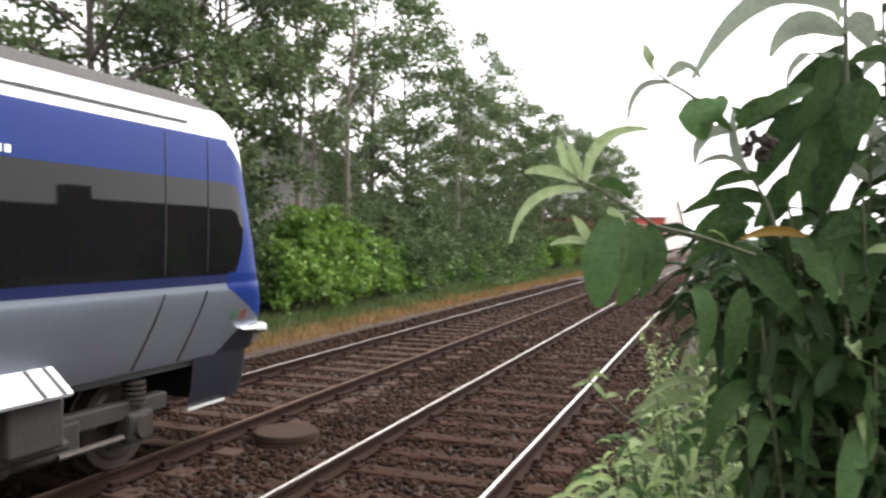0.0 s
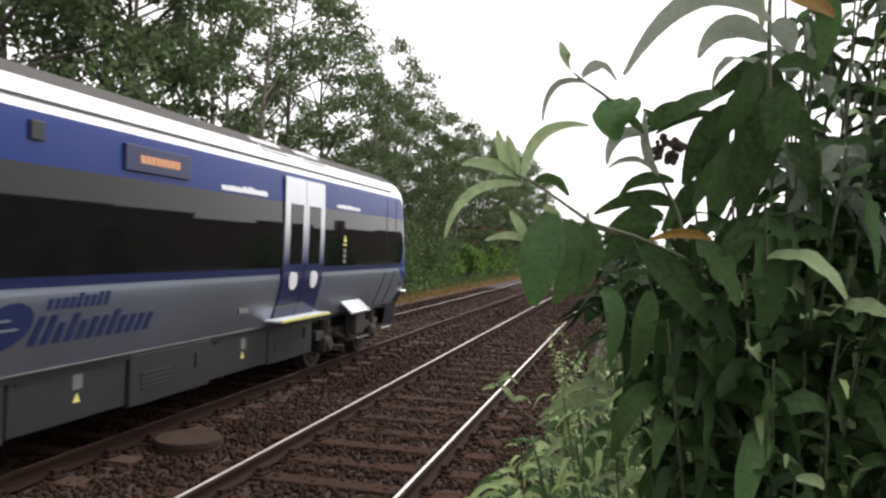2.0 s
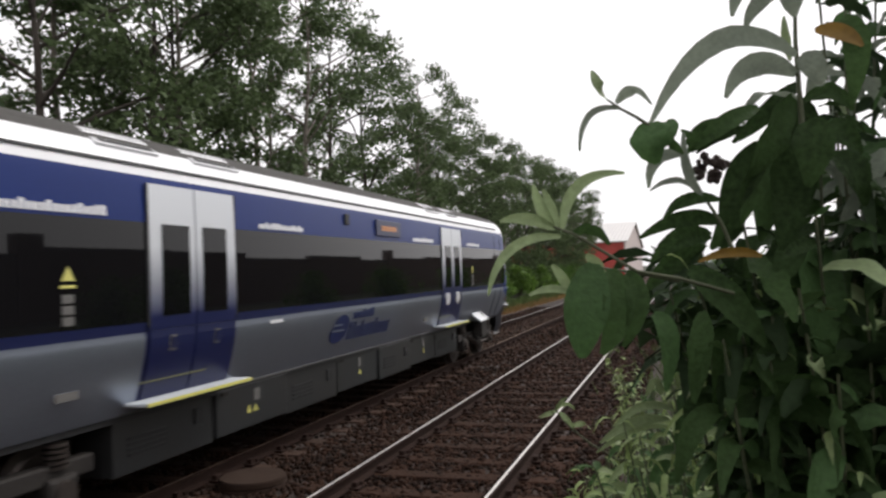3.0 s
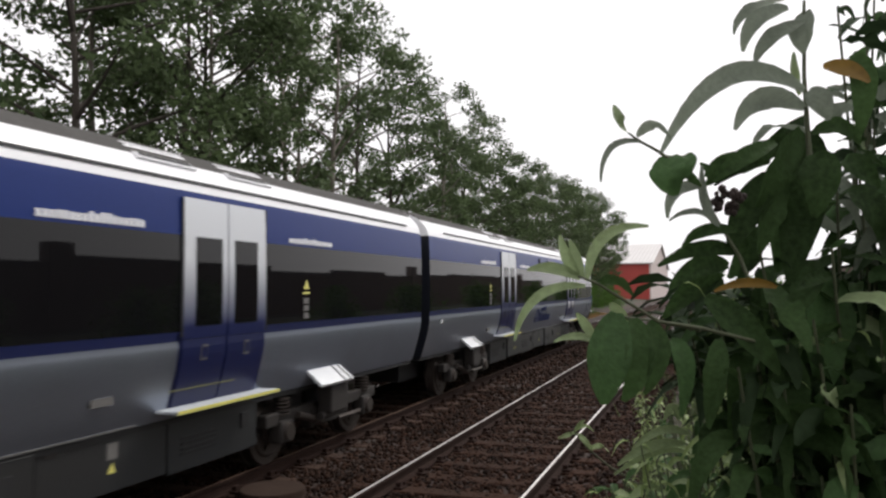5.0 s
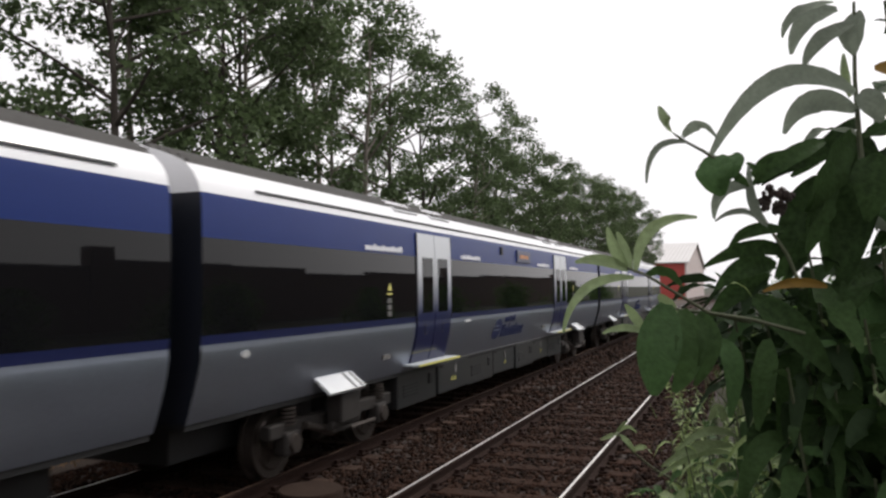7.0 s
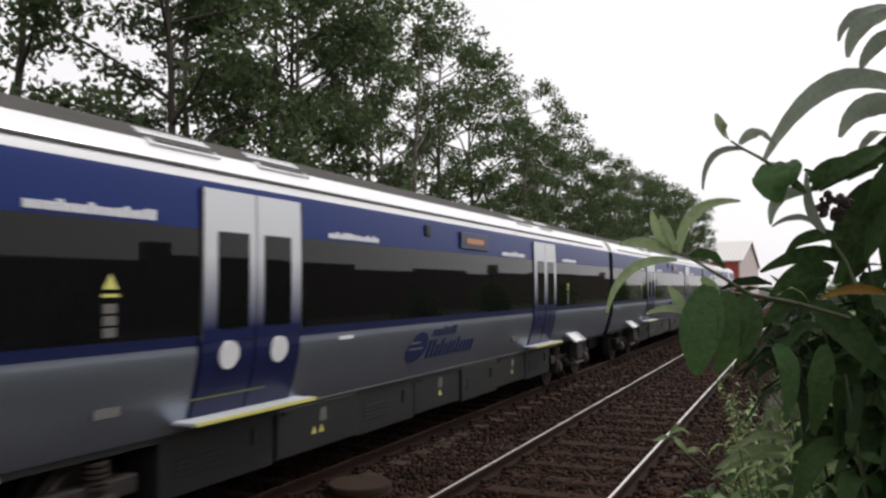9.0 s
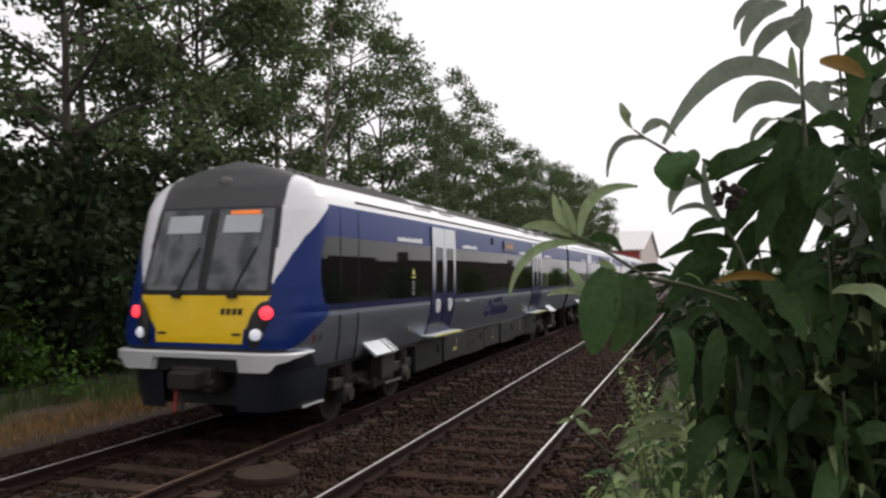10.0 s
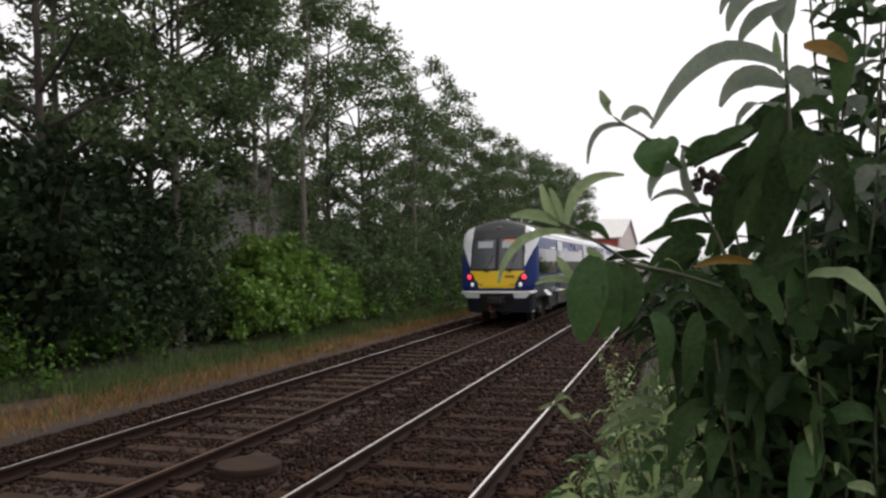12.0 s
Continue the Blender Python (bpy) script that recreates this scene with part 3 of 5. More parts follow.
# nearer than 17 m the shrubs take the green darkened for tree shade
for i in range(46):
    y = -4 + i * 2.4
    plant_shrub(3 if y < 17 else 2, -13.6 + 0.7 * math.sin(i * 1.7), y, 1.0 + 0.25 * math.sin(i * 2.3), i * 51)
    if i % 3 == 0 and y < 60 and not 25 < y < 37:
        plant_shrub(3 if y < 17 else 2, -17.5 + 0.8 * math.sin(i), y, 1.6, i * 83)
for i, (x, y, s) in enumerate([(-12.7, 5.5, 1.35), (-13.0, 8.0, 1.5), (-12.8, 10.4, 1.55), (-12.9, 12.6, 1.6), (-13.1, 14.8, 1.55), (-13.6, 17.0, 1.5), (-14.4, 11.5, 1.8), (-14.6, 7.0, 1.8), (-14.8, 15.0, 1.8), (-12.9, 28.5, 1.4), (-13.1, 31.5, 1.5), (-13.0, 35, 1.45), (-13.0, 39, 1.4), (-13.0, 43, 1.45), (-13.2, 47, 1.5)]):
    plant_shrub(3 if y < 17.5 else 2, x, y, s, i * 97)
for i, (x, y, s) in enumerate([(-12.0, 19.2, 0.85), (-11.8, 20.0, 0.7), (-12.4, 20.6, 1.25), (-11.9, 21.6, 0.95), (-12.3, 22.6, 1.3), (-11.9, 23.6, 0.9), (-12.3, 24.6, 1.1), (-12.0, 26.2, 0.9), (-12.1, 27.6, 0.7), (-11.8, 30, 0.6), (-12.0, 52, 0.9), (-12.0, 57, 1.0), (-12.2, 62, 0.9), (-12.1, 68, 1.0)]):
    plant_shrub(0, x, y, s, i * 67)
for i, (x, y, s) in enumerate([(-12.4, 4, 0.8), (-12.5, 7, 0.7), (-12.4, 11, 0.7), (-12.4, 13.8, 0.75), (-12.2, 25, 0.8), (-12.3, 28, 0.75), (-12.2, 33, 0.8), (-12.2, 37, 0.75), (-12.3, 41, 0.8), (-12.3, 45, 0.8), (-12.1, 49, 0.8), (-12.2, 74, 0.9), (-12.2, 80, 1.0), (-12.2, 87, 1.0), (-12.2, 94, 1.0), (-12.2, 102, 1.0)]):
    plant_shrub(1, x, y, s, i * 59)
for i, (x, y, s) in enumerate([(3.4, 4.5, 1.0), (4.6, 7.5, 1.2), (3.6, 10.5, 1.0), (2.6, 14, 0.9), (4.2, 18, 1.3), (2.8, 24, 1.0), (3.2, 32, 1.2), (3.0, 42, 1.3), (2.6, 55, 1.4), (3.0, 70, 1.5), (5.5, 3.0, 1.2), (6.5, 6.0, 1.2)]):
    plant_shrub(1, x, y, s * 0.66, i * 41)


# plain boundary wall on the near side, behind the eye and beyond the bush
def boundary_wall():
    t = thing("wall_near", "plain brown boundary wall with piers on the near bank", "wall", kind="structure")
    rr = random.Random(3)
    y = -24.0
    for i in range(20):
        long_, top = rr.uniform(2.5, 7.5), 3.3 + rr.uniform(-0.14, 0.16)
        boxed("panel", (8.2, y, 0.4, 8.42, y + long_, top), "brick_wall", t)
        boxed("coping", (8.15, y, top + 0.002, 8.47, y + long_, top + 0.07), "concrete", t, "", 0.01)
        y += long_
        if i % 5 == 2:
            boxed("pier", (8.1, y, 0.4, 8.5, y + 0.9, 3.85), "brick_wall", t)
            y += 0.9


boundary_wall()


# ---- verge grass ----
def blades(n, xs, ys, height, material, name, label, bare=-1.0):
    x, y = xs(n), ys(n)
    grows = np.array([noise.noise((a * 0.9, b * 0.35, 3.0)) > bare for a, b in zip(x, y)])
    x, y = x[grows], y[grows]
    n = len(x)
    z = np.array([ground_z(float(k)) for k in x])
    a = rng.uniform(0, 6.28, n)
    h = height * rng.uniform(0.4, 1.3, n)
    lean = rng.normal(0, 0.35, (n, 2))
    w = 0.006 + 0.004 * rng.uniform(0, 1, n) + 0.0004 * y
    dx, dy = np.cos(a) * w, np.sin(a) * w
    v = np.stack([np.column_stack([x - dx, y - dy, z - 0.02]), np.column_stack([x + dx, y + dy, z - 0.02]), np.column_stack([x + lean[:, 0] * h, y + lean[:, 1] * h, z + h])], 1)
    me = bpy.data.meshes.new(name)
    me.vertices.add(n * 3)
    me.vertices.foreach_set("co", v.reshape(-1))
    me.loops.add(n * 3)
    me.loops.foreach_set("vertex_index", np.arange(n * 3, dtype=np.int32))
    me.polygons.add(n)
    me.polygons.foreach_set("loop_start", (np.arange(n) * 3).astype(np.int32))
    me.materials.append(M[material])
    me.update(calc_edges=True)
    thing(name, label, "grass", kind="stuff", me=me)


def near_far(n):
    return 5 + 70 * rng.uniform(0, 1, n) ** 1.8


blades(20000, lambda n: -10.0 + rng.normal(0, 0.28, n), near_far, 0.16, "dry_grass", "dry_grass", "dry straw-coloured grass along the ballast edge")
blades(16000, lambda n: -10.8 + rng.normal(0, 0.45, n), near_far, 0.30, "grass", "verge_grass", "green grass at the foot of the bank", -0.4)
blades(9000, lambda n: 0.35 + rng.normal(0, 0.5, n), lambda n: 3 + 40 * rng.uniform(0, 1, n) ** 1.5, 0.3, "grass", "trackside_grass", "rough green grass beside the near track")
blades(14000, lambda n: rng.uniform(-0.2, 6.5, n), lambda n: rng.uniform(-8, 12, n), 0.16, "grass", "bank_grass", "short rough grass on the near bank")


# ---- train ----
# half of a carriage's cross-section: distance from the middle, height over the rails
SIDE = [(1.215, 0.92), (1.262, 1.06), (1.302, 1.19), (1.336, 1.31), (1.363, 1.42), (1.381, 1.51), (1.389, 1.58), (1.389, 1.62), (1.384, 1.66), (1.398, 1.75), (1.405, 2.2), (1.40, 2.67), (1.39, 3.02), (1.377, 3.10), (1.352, 3.20), (1.30, 3.285), (1.20, 3.39)]
# the single navy row is the blue, darkened for the way it faces the light
SIDE_PAINT = ["silver"] * 8 + ["navy", "glass", "glass", "blue", "blue", "white", "white", "white"]
CROWN = [(1.20, 3.392), (1.10, 3.445), (0.95, 3.505), (0.6, 3.62), (0.3, 3.69), (0.0, 3.715)]
HALF = 10.19
SEAM = 9.35


def side_x(z):
    return float(np.interp(z, [p[1] for p in SIDE], [p[0] for p in SIDE]))


def strip_mesh(name, prof, y0, y1, mats):
    """A run of the profile between y0 and y1, on both sides of the carriage."""
    v, f, idx = [], [], []
    names = list(dict.fromkeys(mats))
    for s in (1, -1):
        k = len(v)
        for y in (y0, y1):
            v += [(s * x, y, z) for x, z in prof]
        n = len(prof)
        for i in range(n - 1):
            q = (k + i, k + n + i, k + n + i + 1, k + i + 1)
            f.append(q if s > 0 else q[::-1])
            idx.append(names.index(mats[i]))
    me = mesh_from(name, v, f, names, idx)
    for p in me.polygons:
        p.use_smooth = names[p.material_index] in ("silver", "white", "blue", "navy")
    return me


def flat_on_side(name, y0, y1, z0, z1, material, parent, out=0.006, label="", n=1):
    """A thin panel on the carriage's side that follows its curve; on the side x > 0."""
    zs = [z0 + (z1 - z0) * i / n for i in range(n + 1)]
    v = []
    for z in zs:
        x = side_x(z)
        v += [(x - 0.02, y0, z), (x - 0.02, y1, z), (x + out, y1, z), (x + out, y0, z)]
    f = [(0, 1, 2, 3), (4 * n + 3, 4 * n + 2, 4 * n + 1, 4 * n)]
    for i in range(n):
        a = 4 * i
        f += [(a + 3, a + 2, a + 6, a + 7), (a + 2, a + 1, a + 5, a + 6), (a, a + 3, a + 7, a + 4), (a + 1, a, a + 4, a + 5)]
    return sheet(name, v, f, [material], parent, label=label)


def disc_on_side(y, z, r, material, parent, name, out=0.02, rz=None):
    bm = bmesh.new()
    x = side_x(z)
    tube(bm, (x - 0.01, y, z), (x + out, y, z), r, seg=28)
    bmesh.ops.scale(bm, vec=(1, 1, (rz or r) / r), verts=bm.verts, space=Matrix.Translation((0, -y, -z)))
    # lean with the side of the body
    bmesh.ops.rotate(bm, cent=(x, y, z), matrix=Matrix.Rotation(radians(8), 3, "Y"), verts=bm.verts)
    return part(name, bm, material, parent)


def nose(cab, tail, near):
    """The rounded cab end, towards +y: a skin over rows of height and steps round the corner."""
    NZ, NA = 190, 180
    zs = [0.92 + (3.735 - 0.92) * (i / NZ) for i in range(NZ + 1)]

    def tip(z):
        return float(np.interp(z, [0.9, 1.35, 1.45, 2.0, 3.0, 3.35, 3.6, 3.735], [10.25, 10.27, 10.26, 10.19, 9.89, 9.74, 9.56, 9.40]))

    def blunt(z):
        return float(np.interp(z, [1.0, 1.3, 1.9, 3.0, 3.4], [0.30, 0.31, 0.50, 0.66, 0.80]))

    def width(z):
        if z <= 3.39:
            return side_x(z)
        return float(np.interp(z, [3.39, 3.445, 3.505, 3.62, 3.69, 3.735], [1.20, 1.10, 0.95, 0.6, 0.3, 0.02]))

    def round_corner(a, b):
        """Where the ray at angle a leaves the rounded plan of bluntness b."""
        c, s = math.cos(a), math.sin(a)
        r = (abs(c) ** (2 / b) + abs(s) ** (2 / b)) ** (-b / 2)
        return r * c, r * s

    v, f, idx = [], [], []
    names = ["silver", "under", "blue", "glass", "white", "cap", "yellow", "screen", "black", "roof_grey"]
    for z in zs:
        w, yt = width(z), tip(z)
        for j in range(NA + 1):
            c, s = round_corner(math.pi * j / NA, blunt(z))
            v.append((w * c, SEAM + (yt - SEAM) * abs(s), z))
    for i in range(NZ):
        for j in range(NA):
            a = i * (NA + 1) + j
            f.append((a, a + 1, a + NA + 2, a + NA + 1))
            c = (Vector(v[a]) + Vector(v[a + NA + 2])) / 2
            w = abs(c.x)
            z, u = c.z, c.y - SEAM
            face = float(np.interp(z, [1.3, 1.88, 2.0, 2.6, 3.0, 3.3, 3.5], [1.0, 1.0, 0.99, 0.97, 0.955, 0.95, 0.93]))
            yel = float(np.interp(z, [1.27, 1.45, 1.62, 1.80, 1.88], [0.63, 0.67, 0.80, 0.93, 0.98]))
            if z > 3.5:
                k = "cap"
            elif w < face and u > 0.02 and z > 1.88:
                k = "cap" if z > 3.06 else "black"
            elif w < yel and 1.27 < z <= 1.88 and u > 0.02:
                k = "yellow"
            elif z < float(np.interp(u, [0, 0.32, 0.9], [0.9, 1.16, 1.22])):
                k = "black" if w < 0.62 else "under"
            elif u > float(np.interp(z, [1.84, 2.1, 2.4, 2.67, 2.9, 3.05, 3.12], [0.85, 0.74, 0.59, 0.42, 0.20, 0.02, -0.2])):
                k = "white" if z > 1.86 else "blue"
            elif z < float(np.interp(u, [0, 0.3, 0.6, 0.8], [1.62, 1.46, 1.30, 1.20])):
                k = "silver"
            elif 1.76 < z < 2.66 and u < 0.08 + 0.17 * math.sin((z - 1.76) / 0.9 * math.pi) ** 0.5:
                k = "glass"
            else:
                k = "blue"
            idx.append(names.index(k))
    cabskin = sheet("cab_nose", v, f, names, cab, idx, "rounded cab end, yellow front, blue and white sides", True)
    # valance at the two corners under the nose, open in the middle
    for sgn in (-1, 1):
        v, f = [], []
        for z, k in ((0.42, 0.93), (0.62, 0.975), (0.93, 1.0)):
            for j in range(25):
                c, s = round_corner(math.radians(4 + 61 * j / 24), 0.33)
                v.append((sgn * 1.225 * k * c, SEAM - 0.40 + (10.24 - SEAM + 0.40) * s * (0.55 + 0.45 * k), z))
        f = [(i * 25 + j, i * 25 + j + 1, i * 25 + j + 26, i * 25 + j + 25) for i in range(2) for j in range(24)]
        va = sheet("valance", v, [q if sgn > 0 else q[::-1] for q in f], ["under"], cab, label="dark corner valance", smooth=True)
        boxed("lower_edge", (min(sgn * 1.145, sgn * 1.165), SEAM - 0.30, 0.405, max(sgn * 1.145, sgn * 1.165), SEAM + 0.28, 0.43), "plate", va, "bright lower edge")
    boxed("recess", (-0.95, SEAM + 0.05, 0.45, 0.95, 9.98, 0.915), "black", cab, "dark recess behind the coupler")
    # bumper: a slim bar in the middle, deep blocks at the corners that taper along the sides
    v, f = [], []
    NB = 140
    for j in range(NB + 1):
        bx, by = round_corner(math.radians(17.5 + 145.0 * j / NB), 0.26)
        low = 1.085 if abs(bx * 1.36) < 0.63 else float(np.interp(by, [0.32, 0.80, 0.955, 0.98], [1.150, 1.095, 1.04, 0.925]))
        for g, z in ((0.94, low), (1.0, low + 0.008), (1.0, 1.155), (0.985, 1.172), (0.90, 1.175)):
            v.append((1.36 * bx * g, SEAM + (10.36 - SEAM) * by * g, z))
    f = [(5 * j + i, 5 * j + 5 + i, 5 * j + 6 + i, 5 * j + 1 + i) for j in range(NB) for i in range(4)]
    sheet("bumper", v, f, ["plate"], cab, label="pale grey bumper with deep corner blocks")
    # windscreen panes, centre pillar, wipers
    for s in (-1, 1):
        def at(x, z, out):
            yt = tip(z)
            w = width(z)
            ang = math.acos(min(1, (abs(x) / w) ** (1 / blunt(z))))
            return (x, SEAM + (yt - SEAM) * math.sin(ang) ** blunt(z) + out, z)
        bm = bmesh.new()
        grid = []
        for i in range(9):
            z = 1.95 + (3.02 - 1.95) * i / 8
            grid.append([bm.verts.new(at(s * (0.07 + (float(np.interp(z, [1.95, 3.0], [0.86, 0.80]))) * j / 8), z, 0.012)) for j in range(9)])
        for i in range(8):
            for j in range(8):
                q = [grid[i][j], grid[i][j + 1], grid[i + 1][j + 1], grid[i + 1][j]]
                bm.faces.new(q if s < 0 else q[::-1])
        pane = part("windscreen", bm, "screen", cab, "tilted dark windscreen pane", True)
        bm = bmesh.new()
        rows_ = [[bm.verts.new(at(s * (0.17 + 0.55 * q / 6), z, 0.022)) for q in range(7)] for z in (2.70, 2.78, 2.86, 2.94)]
        for ra_, rb_ in zip(rows_, rows_[1:]):
            for q in range(6):
                k = [ra_[q], ra_[q + 1], rb_[q + 1], rb_[q]]
                bm.faces.new(k if s < 0 else k[::-1])
        part("blind", bm, "blind", pane, "pale sun blind")
        bm = bmesh.new()
        p, q = Vector(at(s * 0.42 - 0.05, 1.92, 0.04)), Vector(at(s * 0.42 - 0.22, 2.34, 0.03))
        tube(bm, p, q, 0.012, 0.008, 6)
        tube(bm, q + (q - p) * -0.35, q + (q - p) * 0.4, 0.014, seg=6)
        box(bm, p.x - 0.06, p.y - 0.04, 1.85, p.x + 0.06, p.y + 0.03, 1.92)
        part("wiper", bm, "black", cab)
        # lamp housing
        bm = bmesh.new()
        base = Vector(at(s * 0.88, 1.52, 0))
        bmesh.ops.create_uvsphere(bm, u_segments=18, v_segments=10, radius=1, matrix=Matrix.Translation(base) @ Matrix.Rotation(-s * radians(33), 4, "Z") @ Matrix.Rotation(s * radians(17), 4, "Y") @ Matrix.Diagonal((0.145, 0.06, 0.31, 1)))
        cl = part("lamp_housing", bm, "black", cab, "black lamp housing", True)
        for x0, zz, mm, r in ((s * 0.95, 1.67, "tail" if tail else "screen", 0.085), (s * 0.83, 1.40, "lamp", 0.075)):
            bm = bmesh.new()
            o = Vector(at(x0, zz, 0))
            bmesh.ops.create_uvsphere(bm, u_segments=16, v_segments=8, radius=1, matrix=Matrix.Translation(o + Vector((s * 0.035, 0.055, 0))) @ Matrix.Rotation(-s * radians(33), 4, "Z") @ Matrix.Diagonal((r, 0.05, r, 1)))
            part("tail_lamp" if zz > 1.6 else "headlamp", bm, mm, cl, "glowing red tail lamp" if zz > 1.6 and tail else "", True)
    bm = bmesh.new()
    for i in range(9):
        box(bm, -0.68 + i * 0.05, tip(2.97) - 0.05, 2.945, -0.64 + i * 0.05, tip(2.97) + 0.022, 2.995)
    part("destination_display", bm, "amber", cab, "amber lit display")
    bm = bmesh.new()
    bmesh.ops.create_uvsphere(bm, u_segments=18, v_segments=8, radius=1, matrix=Matrix.Translation((0, tip(3.4) - 0.02, 3.40)) @ Matrix.Diagonal((0.12, 0.06, 0.09, 1)))
    part("marker_lamp", bm, "roof_grey", cab, "round roof marker lamp", True)
    # unit number as plain bars, and small handles on the yellow panel
    bm = bmesh.new()
    for i in range(4):
        box(bm, -0.62 + i * 0.085, tip(1.67) - 0.02, 1.64, -0.57 + i * 0.085, tip(1.67) + 0.012, 1.72)
    part("number", bm, "black", cab)
    for s in (-1, 1):
        boxed("latch", (s * 0.56 - 0.06, tip(1.4) - 0.01, 1.38, s * 0.56 + 0.06, tip(1.4) + 0.012, 1.41), "black", cab)
    # coupler
    bm = bmesh.new()
    box(bm, -0.30, 10.0, 0.66, 0.30, 10.42, 0.98, 0.03)
    box(bm, -0.20, 10.3, 0.72, 0.20, 10.62, 0.94, 0.03)
    tube(bm, (-0.34, 10.38, 0.78), (0.34, 10.38, 0.78), 0.06, seg=12)
    tube(bm, (0.1, 10.5, 0.8), (0.02, 10.55, 0.45), 0.03, seg=8)
    part("coupler", bm, "bogie", cab, "dark automatic coupler")
    bm = bmesh.new()
    tube(bm, (0.18, 10.45, 0.75), (0.20, 10.46, 0.42), 0.025, seg=8)
    part("air_hose", bm, "shed_red", cab, "red air hose")
    # crew door joints, and the small coloured data panels beside the bumper
    for yj in (8.42, 9.02):
        bm = bmesh.new()
        za = [1.66 + (3.06 - 1.66) * i / 6 for i in range(7)]
        for i in range(6):
            tube(bm, (near * (side_x(za[i]) + 0.001), yj, za[i]), (near * (side_x(za[i + 1]) + 0.001), yj, za[i + 1]), 0.007, seg=6)
        part("door_joint", bm, "black", cab)

    def on_corner(u, z, out):
        s = min(0.999, u / (tip(z) - SEAM)) ** (1 / blunt(z))
        return Vector((near * (width(z) * math.sqrt(1 - s * s) ** blunt(z) + out), SEAM + u + out * 0.5, z))

    for name, u0, mm in (("data_panel", 0.27, "sign_red"), ("data_panel", 0.10, "sign_green")):
        bm = bmesh.new()
        q = [bm.verts.new(on_corner(u0 + du, z, 0.012)) for du, z in ((0, 1.27), (0.09, 1.27), (0.11, 1.37), (0.02, 1.37))]
        bm.faces.new(q if near > 0 else q[::-1])
        bmesh.ops.solidify(bm, geom=bm.faces[:], thickness=0.004)
        part(name, bm, mm, cab, "small coloured data panel")
    # joint lines of the cab side panels
    for u0, u1 in ((8.43 - SEAM, 8.20 - SEAM), (9.03 - SEAM, 8.80 - SEAM)):
        bm = bmesh.new()
        for i in range(6):
            za, zb = 1.60 - 0.11 * i, 1.60 - 0.11 * (i + 1)
            tube(bm, (near * (side_x(za) - 0.004 - 0.07 * (u0 > 0.2)), SEAM + u0 + (u1 - u0) * i / 6, za), (near * (side_x(zb) - 0.004 - 0.07 * (u0 > 0.2)), SEAM + u0 + (u1 - u0) * (i + 1) / 6, zb), 0.016, seg=6)
        part("panel_joint", bm, "black", cab)
    return cabskin


def wheelset(parent, y):
    bm = bmesh.new()
    tube(bm, (-0.95, 0, 0), (0.95, 0, 0), 0.08, seg=14)
    ax = part("wheelset", bm, "wheel", parent, "steel axle with two wheels")
    ax.matrix_basis = pose(0, y, 0.42)
    for s in (-1, 1):
        bm = bmesh.new()
        tube(bm, (s * 0.80, 0, 0), (s * 0.93, 0, 0), 0.42, 0.41, 36)
        tube(bm, (s * 0.76, 0, 0), (s * 0.80, 0, 0), 0.45, 0.45, 36)
        tube(bm, (s * 0.93, 0, 0), (s * 0.95, 0, 0), 0.33, 0.30, 30)
        tube(bm, (s * 0.95, 0, 0), (s * 1.0, 0, 0), 0.14, 0.12, 18)
        for k in range(6):
            g = k * math.pi / 3
            tube(bm, (s * 0.94, 0.22 * math.cos(g), 0.22 * math.sin(g)), (s * 0.965, 0.22 * math.cos(g), 0.22 * math.sin(g)), 0.03, seg=8)
        part("wheel", bm, "wheel", ax)
    return ax


WHEELS = []


